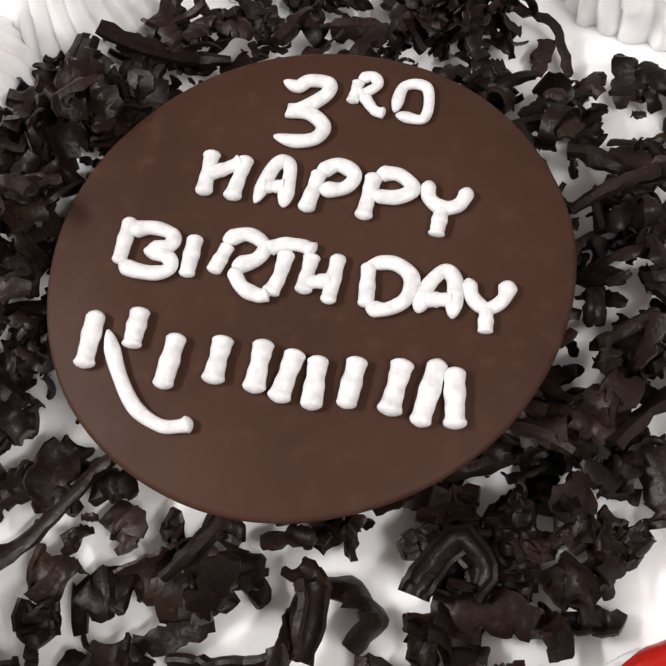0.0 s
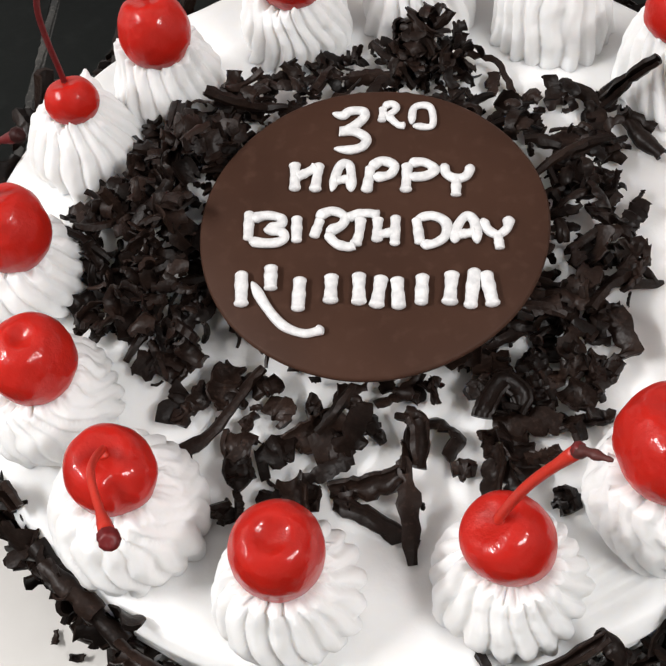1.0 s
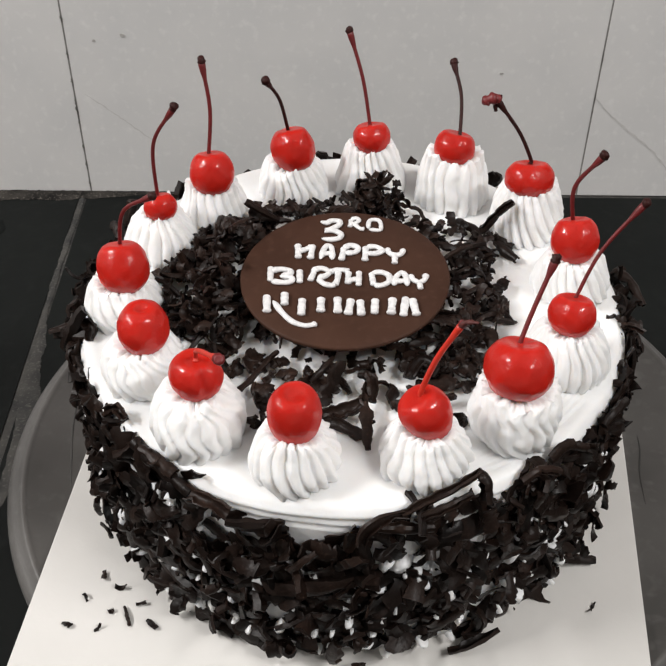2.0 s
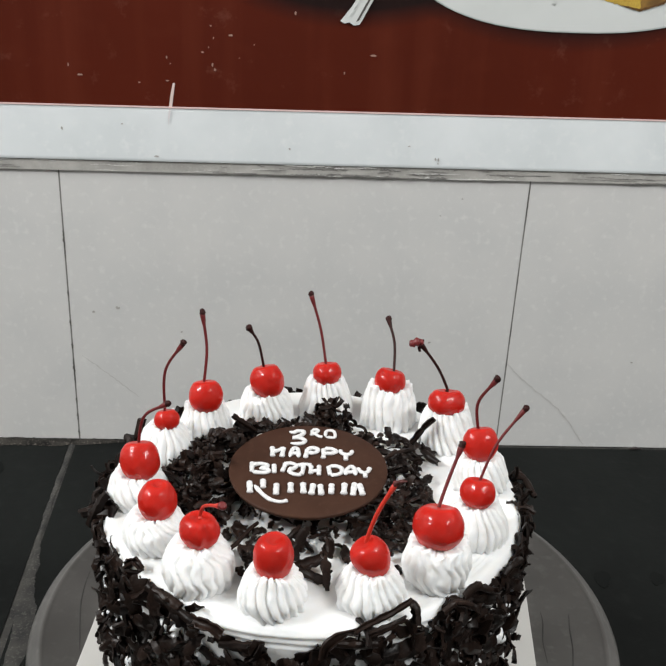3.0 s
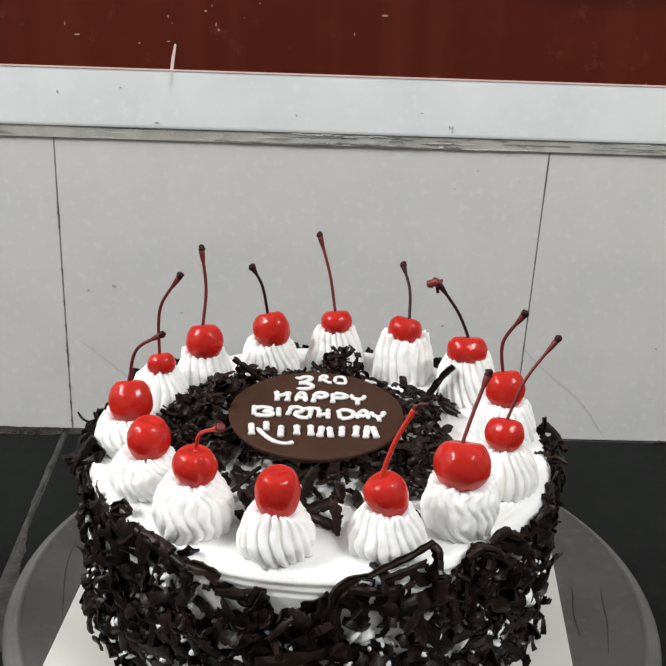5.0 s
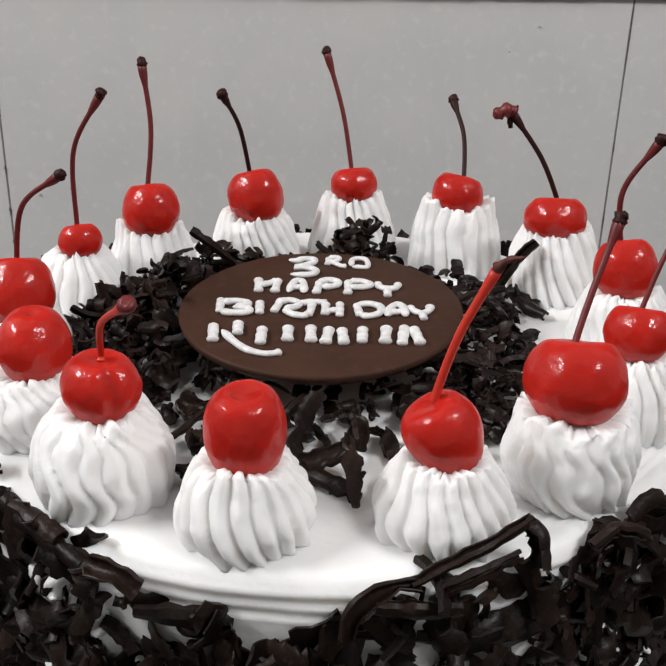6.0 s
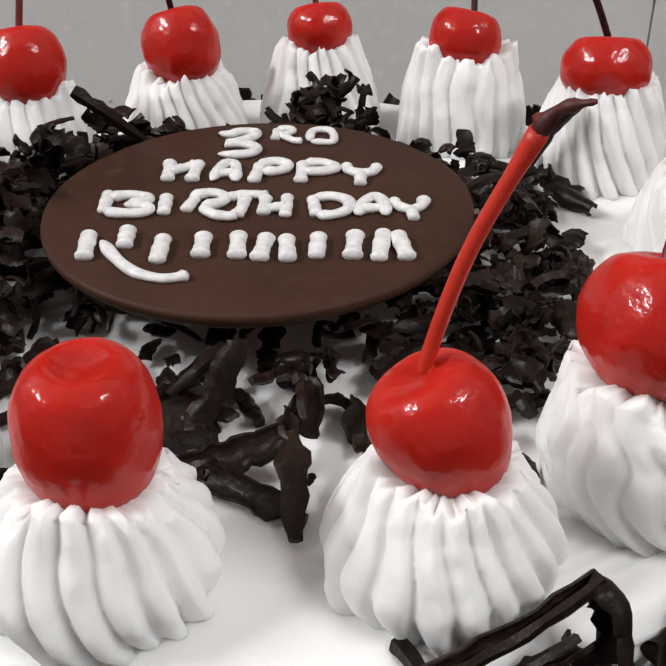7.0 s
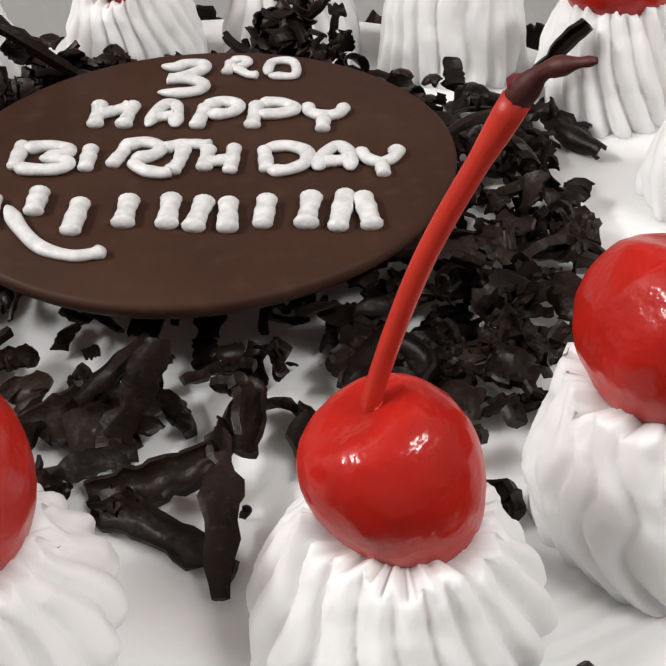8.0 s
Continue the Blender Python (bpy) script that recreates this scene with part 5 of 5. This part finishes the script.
joined("shaving_coat", [side_pose(*row) for row in SIDE], 9, "coat of dark chocolate shavings on the side", FLATTER + FLATTER + KINDS)

chip([(-50, -55, 218.5), (-44, -52, 219.5), (-39, -46, 221), (-35, -40, 222.5), (-31, -35, 223)], 3.9, 101)
chip([(-38, -45), (-40, -39), (-38, -33)], 6.4, 102)
chip([(-53, -48), (-50, -42), (-50, -39)], 6.5, 103)
chip([(-54, -37), (-51, -33), (-47, -30)], 4.2, 104)
chip([(-49, -44), (-45, -40), (-46, -38)], 4.1, 105)
chip([(-49, -48), (-50, -45)], 4.9, 106)
chip([(-35, -50), (-32, -47)], 3.6, 107)
chip([(-30, -43), (-26, -45), (-25, -49)], 5.2, 108)
chip([(-32, -40), (-27, -38)], 4.8, 109)
chip([(-19, -43), (-17, -48)], 3.9, 110)
chip([(-40, -55), (-36, -55), (-32, -57)], 7.1, 111)
chip([(-35, -60), (-33, -65)], 5.8, 112)
chip([(-31, -59), (-26, -56), (-22, -55)], 7.0, 113)
chip([(-23, -54), (-17, -51), (-11, -46)], 6.2, 114)
chip([(-18, -56), (-12, -55), (-10, -52)], 6.9, 115)
chip([(-20, -63), (-14, -61), (-9, -57)], 3.8, 116)
chip([(-9, -56), (-7, -51), (-7, -46)], 4.5, 117)
chip([(-34, -66), (-33, -73)], 1.7, 118)
chip([(-39, -70), (-36, -73)], 4.6, 119)
chip([(-28, -66), (-27, -72)], 5.7, 120)
chip([(-23, -63), (-21, -69), (-22, -73)], 6.1, 121)
chip([(-18, -64), (-18, -71)], 3.8, 122)
chip([(-10, -66), (-9, -69)], 3.7, 123)
chip([(-6, -46), (-1, -53)], 5.4, 124)
chip([(3, -48), (6, -51), (6, -61)], 4.5, 125)
chip([(7, -49), (12, -49), (16, -53), (13, -58)], 6.8, 126)
chip([(-4, -44), (2, -42), (7, -42)], 3.9, 127)
chip([(10, -43), (11, -40)], 4.5, 128)
chip([(14, -60), (19, -61)], 4.0, 129)
chip([(21, -49), (22, -46), (26, -40), (30, -43), (29, -47)], 4.0, 130)
chip([(24, -46), (28, -45)], 5.9, 131)
chip([(23, -49), (29, -50), (34, -49), (39, -50)], 5.5, 132)
chip([(39, -49), (42, -50), (43, -54)], 4.3, 133)
chip([(42, -48), (51, -47)], 3.2, 134)
chip([(24, -55), (23, -63), (22, -69)], 5.1, 135)
chip([(28, -52), (29, -57), (31, -63)], 6.5, 136)
chip([(22, -51), (23, -56)], 4.4, 137)
chip([(25, -60), (27, -66), (29, -70)], 3.2, 138)
chip([(30, -58), (35, -58), (38, -56)], 2.8, 139)
chip([(36, -67), (39, -67), (40, -70)], 4.2, 140)
chip([(35, -41), (35, -46)], 5.9, 141)
chip([(34, -31), (36, -37)], 3.4, 142)
chip([(40, -41), (43, -43), (47, -46)], 5.5, 143)
chip([(42, -37), (43, -33)], 5.9, 144)
chip([(46, -38), (51, -36)], 4.4, 145)
chip([(-63, -30), (-58, -34)], 6.0, 146)
chip([(18, -42), (23, -39)], 3.4, 147)
chip([(26, -37), (30, -37)], 1.7, 148)
chip([(-13, -42), (-8, -45)], 4.7, 149)
chip([(-14, -65, 217.5), (-5, -65, 219.5), (3.5, -63, 223)], 4.6, 150, 0.5)
chip([(-13, -68, 217.5), (-4, -73, 219.5), (6, -79, 217.5)], 3.8, 17, 0.6)
chip([(-5, -51, 232), (-9, -54, 225), (-13, -58, 217)], 4.4, 60)
chip([(2.5, -60, 224), (4.5, -71, 222.5), (5, -83, 218)], 4.2, 18, 0.25)
chip([(-87, 28), (-81, 24), (-74, 19)], 3.8, 34)
chip([(-89, 16), (-81, 15)], 4.8, 35)
chip([(-86, 6), (-82, -5)], 2.7, 36)
chip([(-80, -23), (-75, -18)], 2.4, 37)
chip([(20, 70), (29, 66), (33, 55)], 1.8, 38)
chip([(33, -36), (34, -44)], 4.8, 40)
chip([(36, -24), (37, -32)], 5.5, 41)
chip([(19, -35), (28, -32)], 6, 42)
chip([(-60, 18, 229), (-58, 30, 230), (-57, 44, 231)], 4.8, 201)
chip([(-67, 43, 224), (-66, 52, 224), (-62, 58, 224)], 4.6, 202)
chip([(-83, 28), (-76, 22), (-70, 17)], 4.0, 203)
chip([(-86, 17), (-81, 10), (-78, 8)], 4.5, 204)
chip([(-80, 18), (-80, 10)], 2.8, 205)
chip([(-82, 5), (-79, -6)], 3.3, 206)
chip([(-83, -15), (-78, -13), (-74, -12)], 5.9, 207)
chip([(-76, -24), (-71, -19)], 2.3, 208)
chip([(-77, 31, 220), (-71, 32, 221), (-67, 27, 222)], 5.7, 209)
chip([(-68, 4, 227), (-62, 9, 226), (-58, 12, 225)], 5.9, 210)
chip([(-55, 4, 226), (-50, -2, 226)], 6.3, 211)
chip([(-69, -9, 224), (-66, -19, 224), (-65, -27, 224)], 5.2, 212)
chip([(-58, -32, 221), (-55, -36, 223)], 5.0, 213)
chip([(-62, -13, 227), (-57, -7, 226), (-52, -6, 225)], 6.2, 214)
chip([(-51, 41, 227), (-42, 38, 229)], 6.7, 215)
chip([(-48, 31, 228), (-44, 25, 228)], 5.5, 216)
chip([(-45, 49, 224), (-41, 55, 226)], 6.3, 217)
chip([(-37, 55, 225), (-30, 56, 225)], 6.9, 218)
chip([(28, 63), (27, 54)], 3.4, 219)
chip([(46, 57, 220), (53, 52, 220), (55, 46, 220), (56, 38, 220), (58, 31, 220)], 4.9, 220)
chip([(36, 45, 219), (39, 37, 221)], 5.4, 221)
chip([(44, 37, 222), (48, 29, 223), (52, 31, 224)], 6.3, 222)
chip([(41, 26, 223), (48, 22, 223), (49, 14, 223)], 6.2, 223)
chip([(52, 13, 222), (53, 6, 224)], 7.0, 224)
chip([(56, 25), (56, 19)], 4.1, 225)
chip([(56, -3), (60, -1), (64, -2)], 4.9, 226)
chip([(56, -12), (61, -6)], 5.3, 227)
chip([(59, 4), (64, 14)], 4.9, 228)
chip([(39, -22, 222), (41, -17, 224)], 5.6, 229)
chip([(53, -20, 222), (55, -29, 221), (56, -32, 220)], 5.6, 230)
chip([(42, -26, 222), (43, -32, 222), (45, -37, 222)], 3.7, 231)
chip([(48, -31, 220), (48, -39, 222)], 4.1, 232)
chip([(49, -39, 219), (53, -33, 221)], 3.2, 233)
chip([(31, -35, 220), (33, -32, 220)], 4.2, 234)
chip([(37, -39, 221), (40, -35, 219)], 4.6, 235)
roll([(48, -63, 215), (51, -66, 215.5), (54, -70, 214.5)], 3.4, 24)
roll([(58, 47, 219), (61.5, 46.5, 225.5), (65, 46.5, 231), (69, 46, 236)], 3.4, 8)
roll([(61, 42, 221), (63, 43, 217), (70, 40, 215)], 3.0, 30)
roll([(62.8, 46.7, 217), (65, 38, 217), (70.6, 30.6, 216)], 3.2, 9)
roll([(-60, 56, 222), (-61, 44, 225), (-62.7, 31, 224)], 3.6, 11)
roll([(16, -110, 215), (24, -107, 217.5), (33, -104, 220.5), (43, -99, 224.5)], 2.4, 13)
roll([(42, -98, 225), (45.5, -100, 222), (46, -104, 215)], 4.2, 14)
roll([(22, -109.5, 213.5), (31, -107, 216), (40, -103, 218)], 2.7, 15)
roll([(2, -114, 204), (3, -113, 209.5), (7, -112, 213.5), (13, -110.5, 215.5), (18, -109.5, 214.5)], 2.9, 16)
roll([(8, -113, 210), (17, -112.5, 208.5), (27, -111, 208)], 3.6, 25)
roll([(-80, -76, 213.5), (-69, -87, 212.5), (-57, -97, 210.5)], 4.2, 17)
roll([(-76, -80, 215), (-69, -86, 215.5), (-63, -91, 213.5)], 3.4, 26)
roll([(-57, -98, 211), (-50, -102, 212), (-43, -105, 209.5)], 4.2, 19)
roll([(-92, -62, 213), (-87, -64, 217), (-84, -68, 216)], 3.4, 32)
roll([(58, -93, 214), (64, -90, 217), (72, -88, 214)], 3.0, 28)
roll([(70, -84, 213), (76, -80, 216), (83, -77, 212)], 3.6, 34)
roll([(92, -66, 212), (97, -61, 215), (103, -52, 211)], 3.4, 29)
roll([(-115, -9, 211), (-110, -12.4, 214.5), (-104.8, -17.6, 215), (-105.5, -22.6, 213.5)], 3.4, 20)
roll([(-124, -12, 209), (-115, -10, 212), (-108, -13, 212)], 4.0, 21)
roll([(112, 26, 214), (118, 22, 212), (123, 12, 206)], 3.4, 22)
roll([(108, -9, 213.5), (112, -10, 214), (117, -12, 212)], 1.8, 23)

# a few crumbs that fell on the board
crumbs = thing("fallen_shavings", "dark chocolate crumbs fallen on the white board", "chocolate crumbs", kind="stuff")
verts, faces = [], []
for k, (x, y) in enumerate(((-0.098, -0.078), (-0.106, -0.072), (-0.088, -0.086), (-0.093, -0.092), (-0.1, -0.090), (-0.112, -0.083), (-0.104, -0.098), (-0.082, -0.096), (0.1, -0.085), (-0.117, -0.0965))):
    v, f = KINDS[(k * 5 + 1) % len(KINDS)]
    m = Matrix.Translation((x, y, BOARD_TOP + 0.0012)) @ Euler((0.1, 0.1, k * 1.7)).to_matrix().to_4x4() @ Matrix.Scale(0.45, 4)
    start = len(verts)
    verts += [tuple(m @ Vector(p)) for p in v]
    faces += [tuple(start + i for i in face) for face in f]
part("crumbs", mesh_of("crumbs", verts, faces, COAT_CHOCOLATE, False), crumbs)
